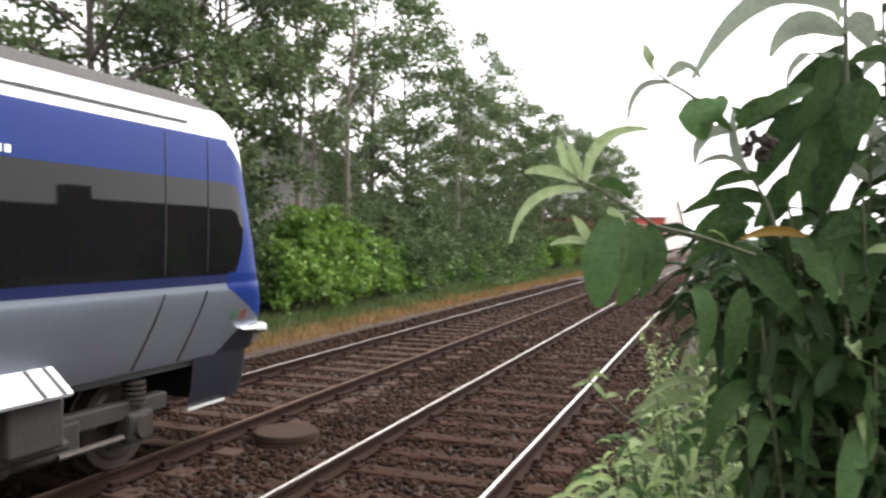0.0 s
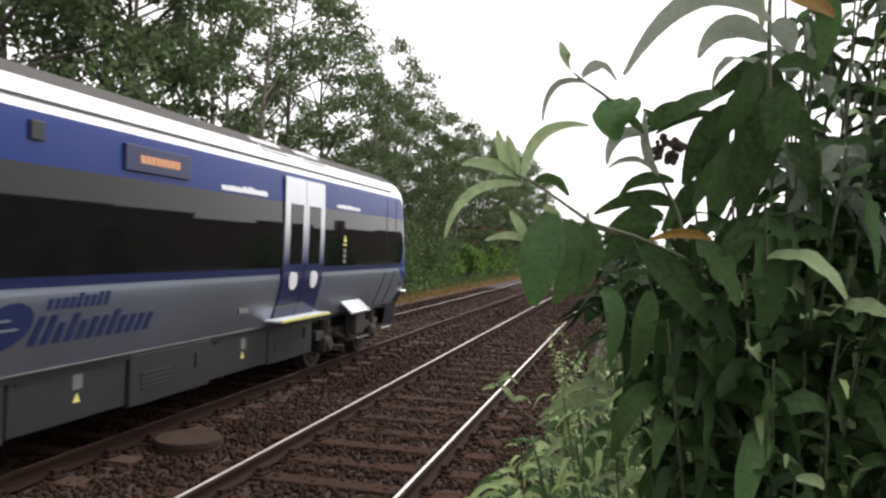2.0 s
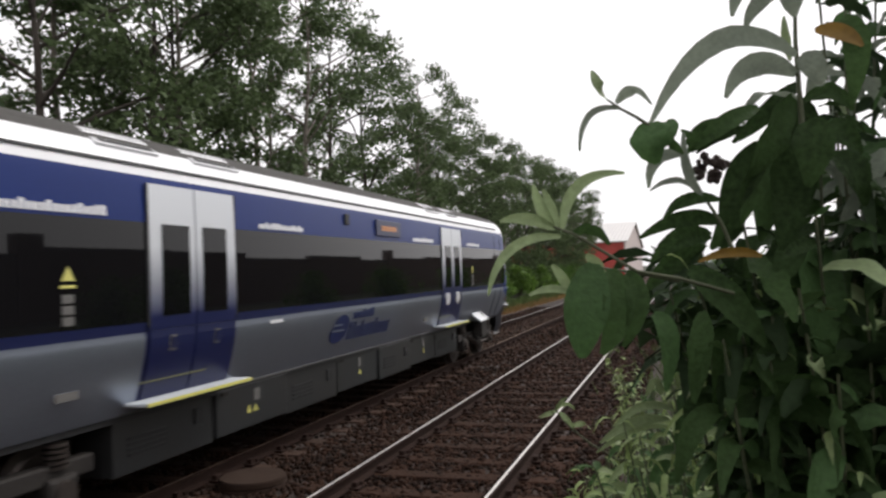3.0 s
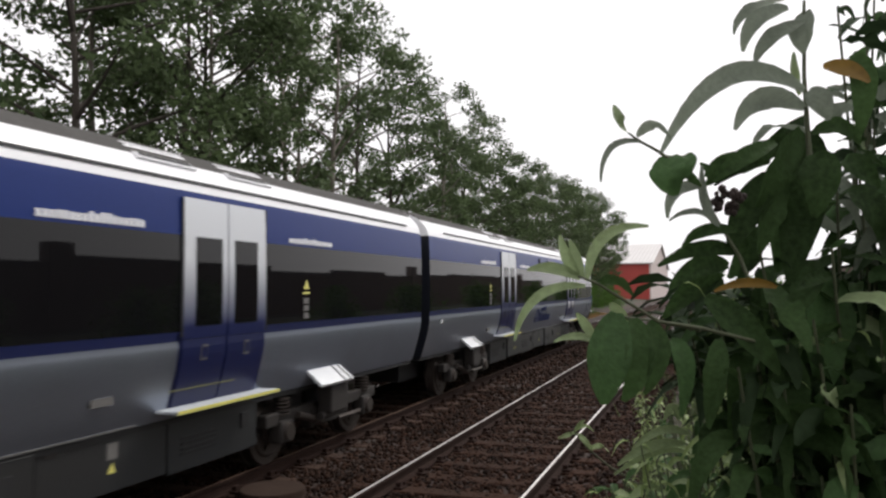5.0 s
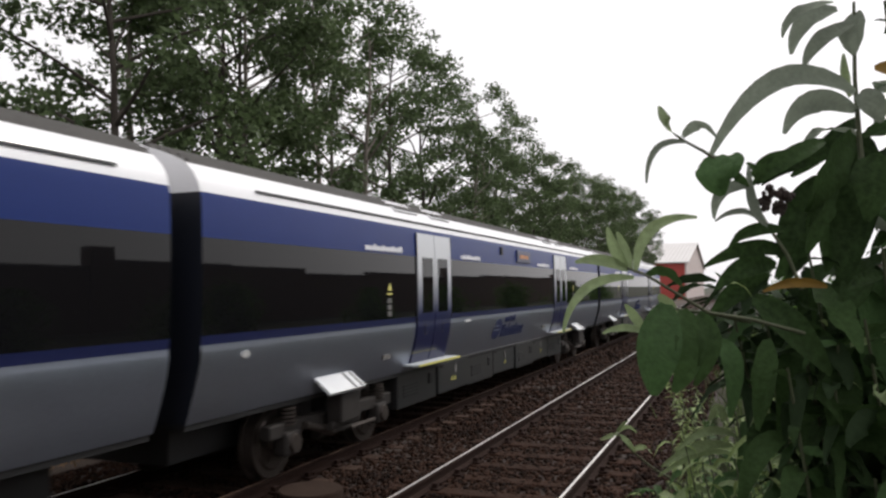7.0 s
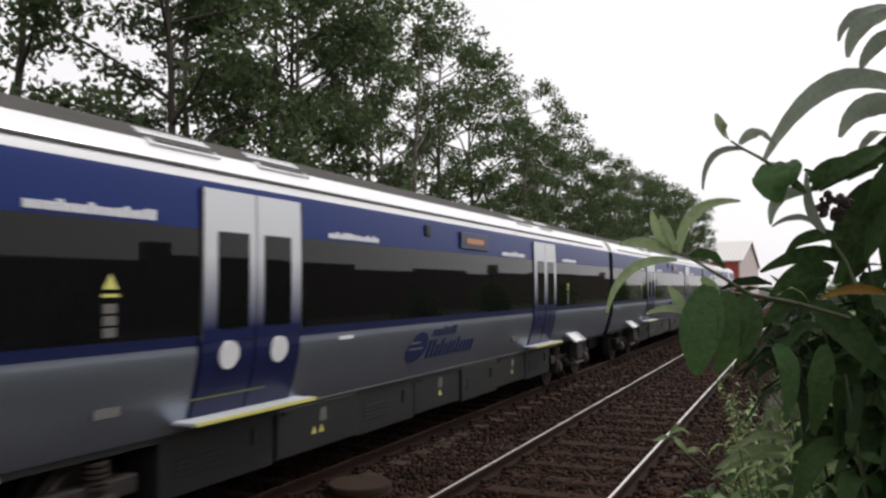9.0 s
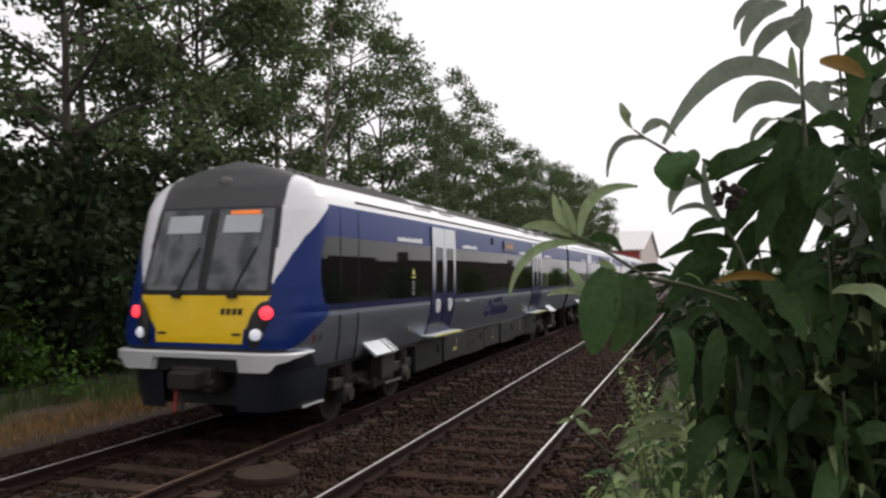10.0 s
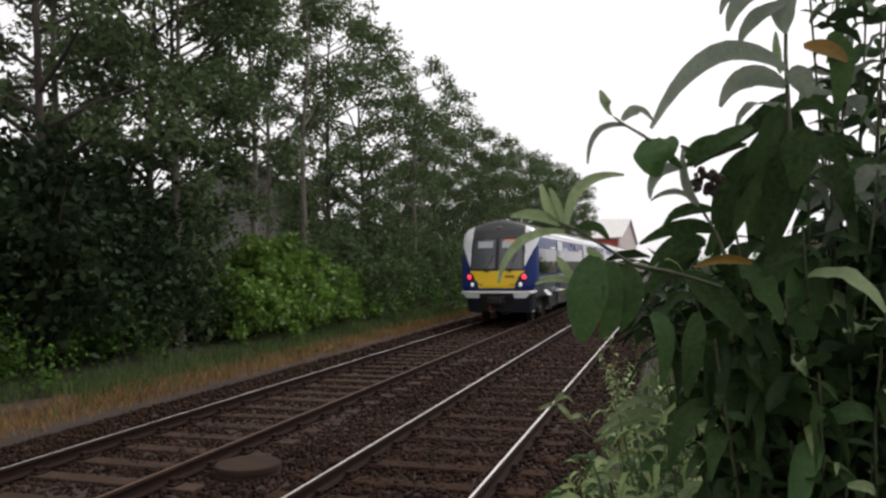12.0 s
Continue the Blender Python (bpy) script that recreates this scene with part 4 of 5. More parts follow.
def bogie(car, yc):
    for dy in (-1.15, 1.15):
        WHEELS.append(wheelset(car, yc + dy))
    for s in (-1, 1):
        bm = bmesh.new()
        box(bm, s * 1.09 - 0.07, yc - 1.55, 0.50, s * 1.09 + 0.07, yc + 1.55, 0.66, 0.02)
        box(bm, s * 1.09 - 0.08, yc - 0.5, 0.34, s * 1.09 + 0.08, yc + 0.5, 0.62, 0.03)
        for dy in (-1.15, 1.15):
            box(bm, s * 1.12 - 0.09, yc + dy - 0.16, 0.28, s * 1.12 + 0.10, yc + dy + 0.16, 0.56, 0.04)
        fr = part("bogie_frame", bm, "bogie", car, "grimy steel bogie frame")
        for dy in (-1.15, 1.15):
            bm = bmesh.new()
            for k in range(5):
                tube(bm, (s * 1.12, yc + dy, 0.62 + 0.045 * k), (s * 1.12, yc + dy, 0.645 + 0.045 * k), 0.105, seg=16)
            tube(bm, (s * 1.19, yc + dy, 0.42), (s * 1.26, yc + dy, 0.42), 0.12, 0.10, 18)
            part("axle_box", bm, "wheel", fr, "axle box with stacked rubber springs")
        bm = bmesh.new()
        tube(bm, (s * 1.20, yc - 0.9, 0.58), (s * 1.20, yc - 0.25, 0.40), 0.045, seg=10)
        tube(bm, (s * 1.20, yc - 0.5, 0.47), (s * 1.20, yc - 0.25, 0.40), 0.06, seg=10)
        part("damper", bm, "wheel", fr, "metal damper")
        bm = bmesh.new()
        tube(bm, (s * 1.18, yc + 0.25, 0.36), (s * 1.18, yc + 0.95, 0.36), 0.03, seg=8)
        part("pull_rod", bm, "wheel", fr)
        bm = bmesh.new()
        tube(bm, (s * 1.02, yc, 0.62), (s * 1.02, yc, 0.90), 0.24, seg=22)
        part("air_spring", bm, "rubber", fr, "black rubber air spring")
    # sloping bright cover over the outer wheel, on the side that faces the near track
    y0, y1 = yc - 0.80, yc + 0.10
    v = [(1.27, y0, 1.13), (1.27, y1, 1.13), (1.50, y1, 0.94), (1.50, y0, 0.94), (1.25, y0, 1.10), (1.25, y1, 1.10), (1.48, y1, 0.91), (1.48, y0, 0.91)]
    cov = sheet("sand_box", v, [(3, 2, 1, 0), (7, 4, 5, 6), (3, 7, 6, 2), (0, 4, 7, 3), (1, 2, 6, 5), (0, 1, 5, 4)], ["plate"], car, label="sloping bright metal cover over the wheel")
    for yy in (y1 - 0.10, y1 - 0.27):
        v = [(1.272, yy, 1.134), (1.272, yy + 0.04, 1.134), (1.504, yy + 0.04, 0.944), (1.504, yy, 0.944), (1.26, yy, 1.12), (1.26, yy + 0.04, 1.12), (1.49, yy + 0.04, 0.93), (1.49, yy, 0.93)]
        sheet("strap", v, [(3, 2, 1, 0), (7, 4, 5, 6), (3, 7, 6, 2), (0, 4, 7, 3), (1, 2, 6, 5), (0, 1, 5, 4)], ["black"], cov, label="dark strap")
    bm = bmesh.new()
    ya, yb = y1 - 0.5, y1
    box(bm, 1.20, ya, 0.52, 1.42, yb, 0.90, 0.03)
    tube(bm, (1.30, ya - 0.1, 0.50), (1.30, yb + 0.1, 0.50), 0.05, seg=10)
    part("box_body", bm, "bogie", cov, "grimy box below the cover")


def door(car, yc, roundel):
    """A pair of plug doors centred on yc, on the side x > 0."""
    flat_on_side("door_surround", yc - 0.735, yc + 0.735, 0.985, 1.74, "navy", car, 0.004, "dark blue panel", 8)
    for s in (-1, 1):
        y0, y1 = (yc - 0.705, yc - 0.012) if s < 0 else (yc + 0.012, yc + 0.705)
        leaf = flat_on_side("door_leaf", y0, y1, 1.68, 3.035, "door_paint", car, 0.022, "door leaf, pale above fading to blue", 12)
        g0, g1 = (yc - 0.53, yc - 0.115) if s < 0 else (yc + 0.115, yc + 0.53)
        flat_on_side("door_window", g0, g1, 1.80, 2.66, "glass", leaf, 0.030, "tall dark door window", 6)
        boxed("door_edge", (side_x(2.2) + 0.0, yc + s * 0.72 - 0.012, 1.70, side_x(2.2) + 0.012, yc + s * 0.72 + 0.012, 3.03), "black", car)
        lower = flat_on_side("door_foot", y0, y1, 1.02, 1.675, "navy", leaf, 0.018, "dark blue lower door", 8)
        if roundel:
            d = disc_on_side(yc + s * 0.365, 1.56, 0.128, "white", leaf, "roundel", 0.035)
            d["label"] = "round white sticker"
        else:
            st_ = flat_on_side("sticker", yc + s * 0.365 - 0.05, yc + s * 0.365 + 0.05, 1.46, 1.61, "roof_grey", leaf, 0.024, "small pale sticker")
            flat_on_side("sticker_face", yc + s * 0.365 - 0.035, yc + s * 0.365 + 0.035, 1.48, 1.59, "navy", st_, 0.028)
    # step board with a bright yellow edge
    st = boxed("step_board", (1.20, yc - 0.88, 1.0, 1.50, yc + 0.85, 1.03), "blind", car, "pale grey step board", 0.008)
    boxed("step_edge", (1.501, yc - 0.88, 1.002, 1.515, yc + 0.85, 1.032), "strip", st, "yellow step edge")
    boxed("tread_line", (1.43, yc - 0.87, 1.0305, 1.499, yc + 0.84, 1.035), "blind", st, "worn bright tread line")
    boxed("sill_line", (side_x(1.2) + 0.02, yc - 0.80, 1.19, side_x(1.2) + 0.026, yc + 0.25, 1.203), "dull_line", car, "faint yellow line")


def bars(car, y0, y1, z, h, material, name, label, n, out=0.012):
    """Writing that cannot be read, as a row of plain bars."""
    bm = bmesh.new()
    r = random.Random(int(y0 * 100) + n)
    step = (y1 - y0) / n
    for i in range(n):
        hh = h * r.choice((0.72, 0.72, 1.0, 0.8))
        za, zb = z, z + hh
        mark = material == "mark_blue"
        slant = 0.25 * hh if mark else 0
        ya, yb = y0 + i * step, y0 + (i + (0.52 if mark else 0.64)) * step
        q = [bm.verts.new((side_x(zz) + o, yy + (slant if zz == zb else 0), zz)) for o in (-0.01, out) for yy, zz in ((ya, za), (yb, za), (yb, zb), (ya, zb))]
        for k in ((4, 5, 6, 7), (0, 3, 2, 1), (0, 1, 5, 4), (1, 2, 6, 5), (2, 3, 7, 6), (3, 0, 4, 7)):
            bm.faces.new([q[m_] for m_ in k])
    ob = part(name, bm, material, car, label)
    ob["kind"] = "stuff"
    return ob


def emblem(car, y0):
    """The operator's mark: plain swooping shapes and bars in blue."""
    bm = bmesh.new()
    for k, (cy, cz, ry, rz) in enumerate(((0.30, 1.36, 0.27, 0.19), (0.22, 1.30, 0.26, 0.15))):
        ring = []
        for i in range(24):
            a = 2 * math.pi * i / 24
            z = cz + rz * math.sin(a)
            ring.append(bm.verts.new((side_x(z) + 0.010 + 0.003 * k, y0 + cy + ry * math.cos(a) + 0.25 * (z - cz), z)))
        bm.faces.new(ring)
    e = part("emblem", bm, "mark_blue", car, "blue oval swoosh emblem")
    bars(car, y0 + 0.70, y0 + 1.50, 1.47, 0.13, "mark_blue", "lettering", "small blue lettering", 9)
    bars(car, y0 + 0.58, y0 + 2.25, 1.17, 0.25, "mark_blue", "lettering", "large blue lettering", 12)
    bm = bmesh.new()
    for k, zz in enumerate((1.32, 1.40)):
        box(bm, side_x(zz) + 0.012, y0 + 0.02, zz, side_x(zz) + 0.02, y0 + 0.42 - 0.1 * k, zz + 0.022)
    part("stripe", bm, "silver", e, "pale stripe across the emblem")


def carriage(name, label, front, rear, tail, roundels):
    """front: a cab at +y; rear: a cab at -y. The origin lies on the rail's level under the middle."""
    car = thing(name, label, "train carriage", "carriages of the train")
    y0, y1 = (-SEAM if rear else -HALF), (SEAM if front else HALF)
    put("body", strip_mesh("body", SIDE, y0, y1, SIDE_PAINT), car, "blue, silver and white painted body with a dark window band")
    put("roof", strip_mesh("roof", CROWN, y0, y1, ["roof_grey"] * 5), car, "dull grey roof")
    # ribs along the roof's edge
    for k, (x, z) in enumerate(((1.17, 3.405), (1.07, 3.457), (0.95, 3.505), (0.83, 3.544), (0.70, 3.587))):
        bm = bmesh.new()
        box(bm, x - 0.02, y0 + 0.05, z - 0.01, x + 0.02, y1 - 0.05, z + 0.035)
        part("roof_rib", bm, "roof_grey", car)
    # end walls and floor
    for yy, has in ((y0, rear), (y1, front)):
        if not has:
            for low, high, paint, words in ((0.9, 3.11, "under", "dark blue-black end wall"), (3.09, 3.8, "white", "white end of the roof")):
                prof = [p for p in SIDE + CROWN if low < p[1] < high]
                v = [(x, yy, z) for x, z in prof] + [(-x, yy, z) for x, z in prof[::-1]]
                sheet("end_wall", v, [tuple(range(len(v)))], [paint], car, label=words)
            s = 1 if yy > 0 else -1
            boxed("gangway", (-0.6, min(yy, yy + s * 0.205), 1.0, 0.6, max(yy, yy + s * 0.205), 3.2), "rubber", car, "black folded gangway", 0.03)
    boxed("underframe", (-1.19, y0 + 0.02, 0.86, 1.19, y1 - 0.02, 0.925), "black", car)
    # added block: keeps the space underneath dark by hiding the lit ballast beyond
    boxed("under_block", (-0.58, y0 + 0.5, 0.40, 0.58, y1 - 0.5, 0.855), "black", car, "added black block that darkens the space under the floor")
    # skirts between the bogies
    for s in (-1, 1):
        n = 7
        for i in range(n):
            a, b = -5.45 + 10.9 * i / n, -5.45 + 10.9 * (i + 1) / n
            xo = 1.17 + 0.03 * (i % 3 == 1)
            bm = bmesh.new()
            box(bm, min(s * 0.75, s * xo), a + 0.012, 0.36 + 0.03 * (i % 2), max(s * 0.75, s * xo), b - 0.012, 0.90, 0.015)
            sk = part("equipment_case", bm, "skirt", car, "dark grey underfloor equipment case")
            if s > 0:
                if i % 2:
                    for yo in ((-0.12, 0.02) if i == 1 else (0.05,)):
                        bm = bmesh.new()
                        vv = [bm.verts.new((xo + 0.004, (a + b) / 2 + yo + dy, 0.56 + dz)) for dy, dz in ((-0.05, 0), (0.05, 0), (0, 0.09))]
                        bm.faces.new(vv)
                        bmesh.ops.solidify(bm, geom=bm.faces[:], thickness=0.004)
                        part("warning_sign", bm, "strip", sk, "small yellow warning triangle")
                    boxed("data_plate", (xo, (a + b) / 2 - 0.01, 0.68, xo + 0.006, (a + b) / 2 + 0.12, 0.82), "roof_grey", sk, "faded grey plate")
                    boxed("hinge", (xo, a + 0.10, 0.83, xo + 0.015, a + 0.22, 0.87), "bogie", sk)
                else:
                    boxed("latch", (xo, b - 0.35, 0.62, xo + 0.02, b - 0.22, 0.78), "black", sk)
                    for q in range(4):
                        boxed("grille_slat", (xo, a + 0.2, 0.52 + 0.05 * q, xo + 0.012, a + 0.75, 0.545 + 0.05 * q), "black", sk)
    boxed("skirt_line", (side_x(0.95) - 0.01, -5.4, 0.928, side_x(0.95) + 0.006, 3.4, 0.940), "roof_grey", car, "thin seam above the cases")
    # bright line at the cant rail
    boxed("gutter", (1.34, y0 + 0.9, 3.188, 1.372, y1 - 0.6, 3.212), "cap", car, "dark gutter line")
    for yb in (-7.2, 7.2):
        bogie(car, yb)
    for k, yd in enumerate((-4.5, 4.5)):
        door(car, yd, roundels[k])
        # roof vents beside each door
        for dy in (-0.75, 0.65):
            ya, yb = yd + dy - 0.42, yd + dy + 0.42
            prism = [(1.24, 3.33), (1.272, 3.355), (1.05, 3.515), (1.0, 3.48)]
            v = [(x, y, z) for y in (ya, yb) for x, z in prism]
            vn = sheet("roof_vent", v, [(3, 2, 1, 0), (4, 5, 6, 7)] + [(q, (q + 1) % 4, 4 + (q + 1) % 4, 4 + q) for q in range(4)], ["white"], car, label="white sloping roof vent")
            for q in (0.14, 0.42):
                xa, za, xb, zb = 1.272 - 0.222 * q, 3.355 + 0.16 * q, 1.272 - 0.222 * (q + 0.15), 3.355 + 0.16 * (q + 0.15)
                v = [(x + o, y, z + o) for o in (-0.01, 0.006) for x, z in ((xa, za), (xb, zb)) for y in (ya + 0.06, yb - 0.06)]
                sheet("vent_slot", v, [(4, 5, 7, 6), (0, 2, 3, 1), (0, 1, 5, 4), (2, 6, 7, 3), (0, 4, 6, 2), (1, 3, 7, 5)], ["black"], vn)
        bars(car, yd - 2.40, yd - 1.22, 2.70, 0.085, "white", "web_address", "white lettering", 18)
        bars(car, yd + 1.25, yd + 2.35, 2.70, 0.075, "white", "phone_line", "white lettering", 15)
        ysn = yd - 1.68 if yd < 0 else yd + 1.65
        bm = bmesh.new()
        x = side_x(2.1)
        vv = [bm.verts.new((x + 0.007, ysn + dy, 2.15 + dz)) for dy, dz in ((-0.072, 0), (0.072, 0), (0, 0.12))]
        bm.faces.new(vv)
        box(bm, x - 0.01, ysn - 0.08, 2.09, x + 0.007, ysn + 0.08, 2.115)
        part("warning_sign", bm, "strip", car, "yellow warning triangle on the window")
        bm = bmesh.new()
        for q in range(3):
            box(bm, x - 0.01, ysn - 0.06, 1.79 + 0.09 * q, x + 0.006, ysn + 0.06, 1.86 + 0.09 * q)
        part("notice", bm, "roof_grey", car, "small grey notice")
        boxed("access_plate", (side_x(1.25) - 0.01, yd - 1.75, 1.18, side_x(1.25) + 0.01, yd - 1.5, 1.25), "roof_grey", car)
    # side display, its case and a small lamp
    dc = boxed("display_case", (1.37, 0.30, 2.74, 1.425, 1.40, 3.0), "navy", car, "dark case of the side display", 0.01)
    bm = bmesh.new()
    for i in range(8):
        box(bm, 1.426, 0.52 + i * 0.085, 2.83, 1.432, 0.59 + i * 0.085, 2.91)
    part("side_display", bm, "amber_dim", dc, "amber lit side display")
    boxed("door_indicator", (1.37, -0.88, 2.86, 1.42, -0.73, 3.02), "black", car, "", 0.01)
    emblem(car, -1.30)
    flat_on_side("label_plate", -3.03, -2.73, 1.575, 1.615, "white", car, 0.008, "small white label")
    if not rear:
        disc_on_side(-9.5, 1.53, 0.07, "plate", car, "works_plate", 0.006, 0.04)["label"] = "small pale oval plate"
    if front:
        nose(car, tail, 1)
    if rear:
        before = set(car.children)
        nose(car, tail, -1)
        for ob in set(car.children) - before:
            ob.matrix_basis = pose(0, 0, 0, 0, 0, 180)
    return car


lead = carriage("train_carriage", "leading blue and silver carriage with a cab at its head", True, False, False, (False, True))
middle = carriage("train_carriage", "middle blue and silver carriage with a dark window band", False, False, False, (False, False))


rear = carriage("train_carriage", "rear blue and silver carriage, yellow cab end, red tail lamps", False, True, True, (True, False))

# seconds, and the place of the rear carriage's middle along the track
RUN = [(0, -44.4), (0.5, -42.4), (1.0, -40.3), (1.5, -37.98), (2.0, -35.5), (2.5, -33.01), (3.0, -30.41), (3.5, -27.72), (4.0, -24.86), (4.5, -21.8), (5.0, -18.52), (5.5, -15.18), (6.0, -11.8), (6.5, -8.36), (7.0, -4.81), (7.5, -1.15), (8.0, 2.58), (8.5, 6.4), (9.0, 10.28), (9.5, 14.42), (10.0, 18.6), (10.5, 22.88), (11.0, 27.35), (11.5, 31.95), (12.0, 36.65)]


# ---- butterfly bush beside the track, close to the eye ----
def leaf_mesh(base, ctrl, tip, width, material, face, fold=0.25, wave=0.0):
    """A lance-shaped blade along a bent midrib, folded along it and thick at the rib."""
    b, c, t = Vector(base), Vector(ctrl), Vector(tip)
    n = 10
    v, f = [], []
    for i in range(n + 1):
        s = i / n
        p = b * (1 - s) ** 2 + c * 2 * s * (1 - s) + t * s * s
        d = ((c - b) * (1 - s) + (t - c) * s).normalized()
        side = d.cross(face)
        side.normalize()
        up = side.cross(d)
        w = width * 0.5 * (math.sin(math.pi * min(1, s * 0.93 + 0.04)) ** 0.75) * (1.12 - 0.42 * s) + 0.0008
        ripple = wave * math.sin(s * 17) * w
        for q in (-1, -0.5, 0, 0.5, 1):
            v.append(p + side * (q * w) + up * (-fold * w * (1 - abs(q)) + ripple * (abs(q) > 0.9)))
    for i in range(n):
        for k in range(4):
            a = 5 * i + k
            f.append((a, a + 1, a + 6, a + 5))
    me = mesh_from("leaf", v, f, [material], smooth=True)
    return me


def stem_part(points, r0, r1, parent, name="branch", label=""):
    n = len(points)
    path = [(p, r0 + (r1 - r0) * i / (n - 1)) for i, p in enumerate(points)]
    return put(name, limb_mesh(name, [path], "stem", 7), parent, label)


TO_EYE = Vector((0.02, -0.98, 0.05))
bush = thing("butterfly_bush", "butterfly bush with long drooping grey-green leaves beside the track", "bush", m=pose(0, 0, 0))
TOP_STEM = [(0.173, 1.264, 2.255), (0.168, 1.26, 2.369), (0.165, 1.257, 2.458), (0.168, 1.256, 2.573)]
TOP_LEAVES = [
        ((0.16, 1.214, 2.428), (0.049, 1.132, 2.505), (-0.037, 1.146, 2.339), 0.038, 2),
        ((0.165, 1.258, 2.41), (0.091, 1.188, 2.446), (0.065, 1.218, 2.378), 0.042, 2),
        ((0.17, 1.302, 2.383), (0.099, 1.233, 2.412), (0.09, 1.268, 2.344), 0.032, 2),
        ((0.164, 1.234, 2.535), (0.105, 1.17, 2.509), (0.094, 1.204, 2.471), 0.03, 2),
        ((0.148, 1.271, 2.571), (0.086, 1.205, 2.555), (0.08, 1.241, 2.501), 0.034, 2),
        ((0.137, 1.205, 2.56), (0.073, 1.139, 2.546), (0.065, 1.173, 2.508), 0.026, 2),
        ((0.17, 1.257, 2.559), (0.152, 1.205, 2.513), (0.163, 1.246, 2.49), 0.046, 2),
        ((0.163, 1.299, 2.441), (0.149, 1.247, 2.465), (0.155, 1.285, 2.506), 0.015, 1),
]
CROWN_LEAVES = [
        ((0.167, 1.237, 2.433), (0.181, 1.195, 2.414), (0.194, 1.236, 2.386), 0.042, 2),
        ((0.176, 1.283, 2.377), (0.214, 1.247, 2.4), (0.243, 1.293, 2.358), 0.036, 0),
        ((0.174, 1.324, 2.411), (0.127, 1.263, 2.361), (0.076, 1.285, 2.323), 0.036, 0),
        ((0.16, 1.257, 2.38), (0.133, 1.203, 2.312), (0.091, 1.228, 2.262), 0.07, 0),
        ((0.172, 1.303, 2.386), (0.165, 1.255, 2.298), (0.139, 1.287, 2.149), 0.09, 0),
        ((0.172, 1.241, 2.341), (0.184, 1.198, 2.313), (0.169, 1.231, 2.245), 0.07, 0),
        ((0.122, 1.268, 2.318), (0.079, 1.209, 2.271), (0.053, 1.239, 2.196), 0.06, 0),
        ((0.195, 1.335, 2.167), (0.206, 1.293, 2.104), (0.179, 1.324, 1.965), 0.11, 3),
        ((0.233, 1.277, 2.492), (0.253, 1.237, 2.456), (0.236, 1.27, 2.362), 0.045, 0),
]
FILL_LEAVES = [
        ((0.132, 1.271, 2.302), (0.105, 1.217, 2.249), (0.085, 1.249, 2.184), 0.06, 0),
        ((0.149, 1.319, 2.289), (0.123, 1.265, 2.221), (0.114, 1.3, 2.157), 0.06, 0),
        ((0.097, 1.346, 2.231), (0.077, 1.293, 2.19), (0.043, 1.32, 2.149), 0.048, 0),
        ((0.167, 1.306, 2.176), (0.155, 1.256, 2.131), (0.119, 1.282, 2.086), 0.055, 0),
        ((0.219, 1.36, 2.337), (0.237, 1.318, 2.331), (0.27, 1.366, 2.288), 0.05, 0),
        ((0.216, 1.297, 2.283), (0.254, 1.262, 2.264), (0.256, 1.301, 2.201), 0.055, 0),
        ((0.044, 1.289, 2.169), (-0.001, 1.228, 2.183), (-0.045, 1.252, 2.133), 0.04, 0),
        ((0.036, 1.329, 2.151), (-0.01, 1.268, 2.147), (-0.057, 1.292, 2.086), 0.045, 0),
]
BUD_STEM = [(0.007, 1.108, 2.273), (-0.022, 1.099, 2.302), (-0.049, 1.09, 2.322), (-0.07, 1.084, 2.335), (-0.086, 1.078, 2.347)]
BUD_LEAVES = [
        ((-0.086, 1.078, 2.347), (-0.093, 1.029, 2.357), (-0.103, 1.062, 2.384), 0.018, 1),
        ((-0.07, 1.084, 2.335), (-0.116, 1.023, 2.339), (-0.122, 1.059, 2.279), 0.01, 2),
        ((-0.075, 1.082, 2.342), (-0.049, 1.042, 2.366), (-0.03, 1.085, 2.336), 0.018, 2),
        ((-0.031, 1.096, 2.317), (-0.042, 1.046, 2.287), (-0.026, 1.088, 2.259), 0.06, 3),
        ((-0.014, 1.101, 2.317), (-0.003, 1.058, 2.303), (-0.03, 1.087, 2.27), 0.034, 3),
        ((-0.014, 1.101, 2.292), (-0.006, 1.057, 2.28), (0.006, 1.098, 2.271), 0.014, 0),
]
MID_STEM = [(0.073, 1.205, 2.132), (0.055, 1.198, 2.182), (0.031, 1.19, 2.224), (0.014, 1.184, 2.26), (0.008, 1.182, 2.283)]
MID_LEAVES = [
        ((0.107, 1.169, 2.337), (0.059, 1.108, 2.316), (0.017, 1.132, 2.278), 0.03, 0),
        ((0.102, 1.21, 2.316), (0.056, 1.149, 2.307), (0.024, 1.176, 2.281), 0.016, 0),
        ((0.013, 1.225, 2.3), (0.034, 1.183, 2.326), (0.08, 1.234, 2.332), 0.026, 0),
        ((0.006, 1.16, 2.279), (-0.038, 1.1, 2.283), (-0.04, 1.137, 2.233), 0.022, 2),
        ((0.03, 1.211, 2.227), (-0.001, 1.153, 2.261), (-0.04, 1.179, 2.233), 0.013, 2),
        ((0.03, 1.148, 2.221), (0.004, 1.092, 2.238), (0.008, 1.129, 2.305), 0.016, 2),
        ((0.053, 1.197, 2.217), (-0.004, 1.132, 2.227), (-0.025, 1.163, 2.186), 0.022, 0),
        ((0.056, 1.24, 2.186), (0.007, 1.178, 2.208), (-0.058, 1.195, 2.167), 0.03, 0),
        ((0.011, 1.162, 2.28), (0.03, 1.12, 2.292), (0.005, 1.149, 2.311), 0.016, 0),
]
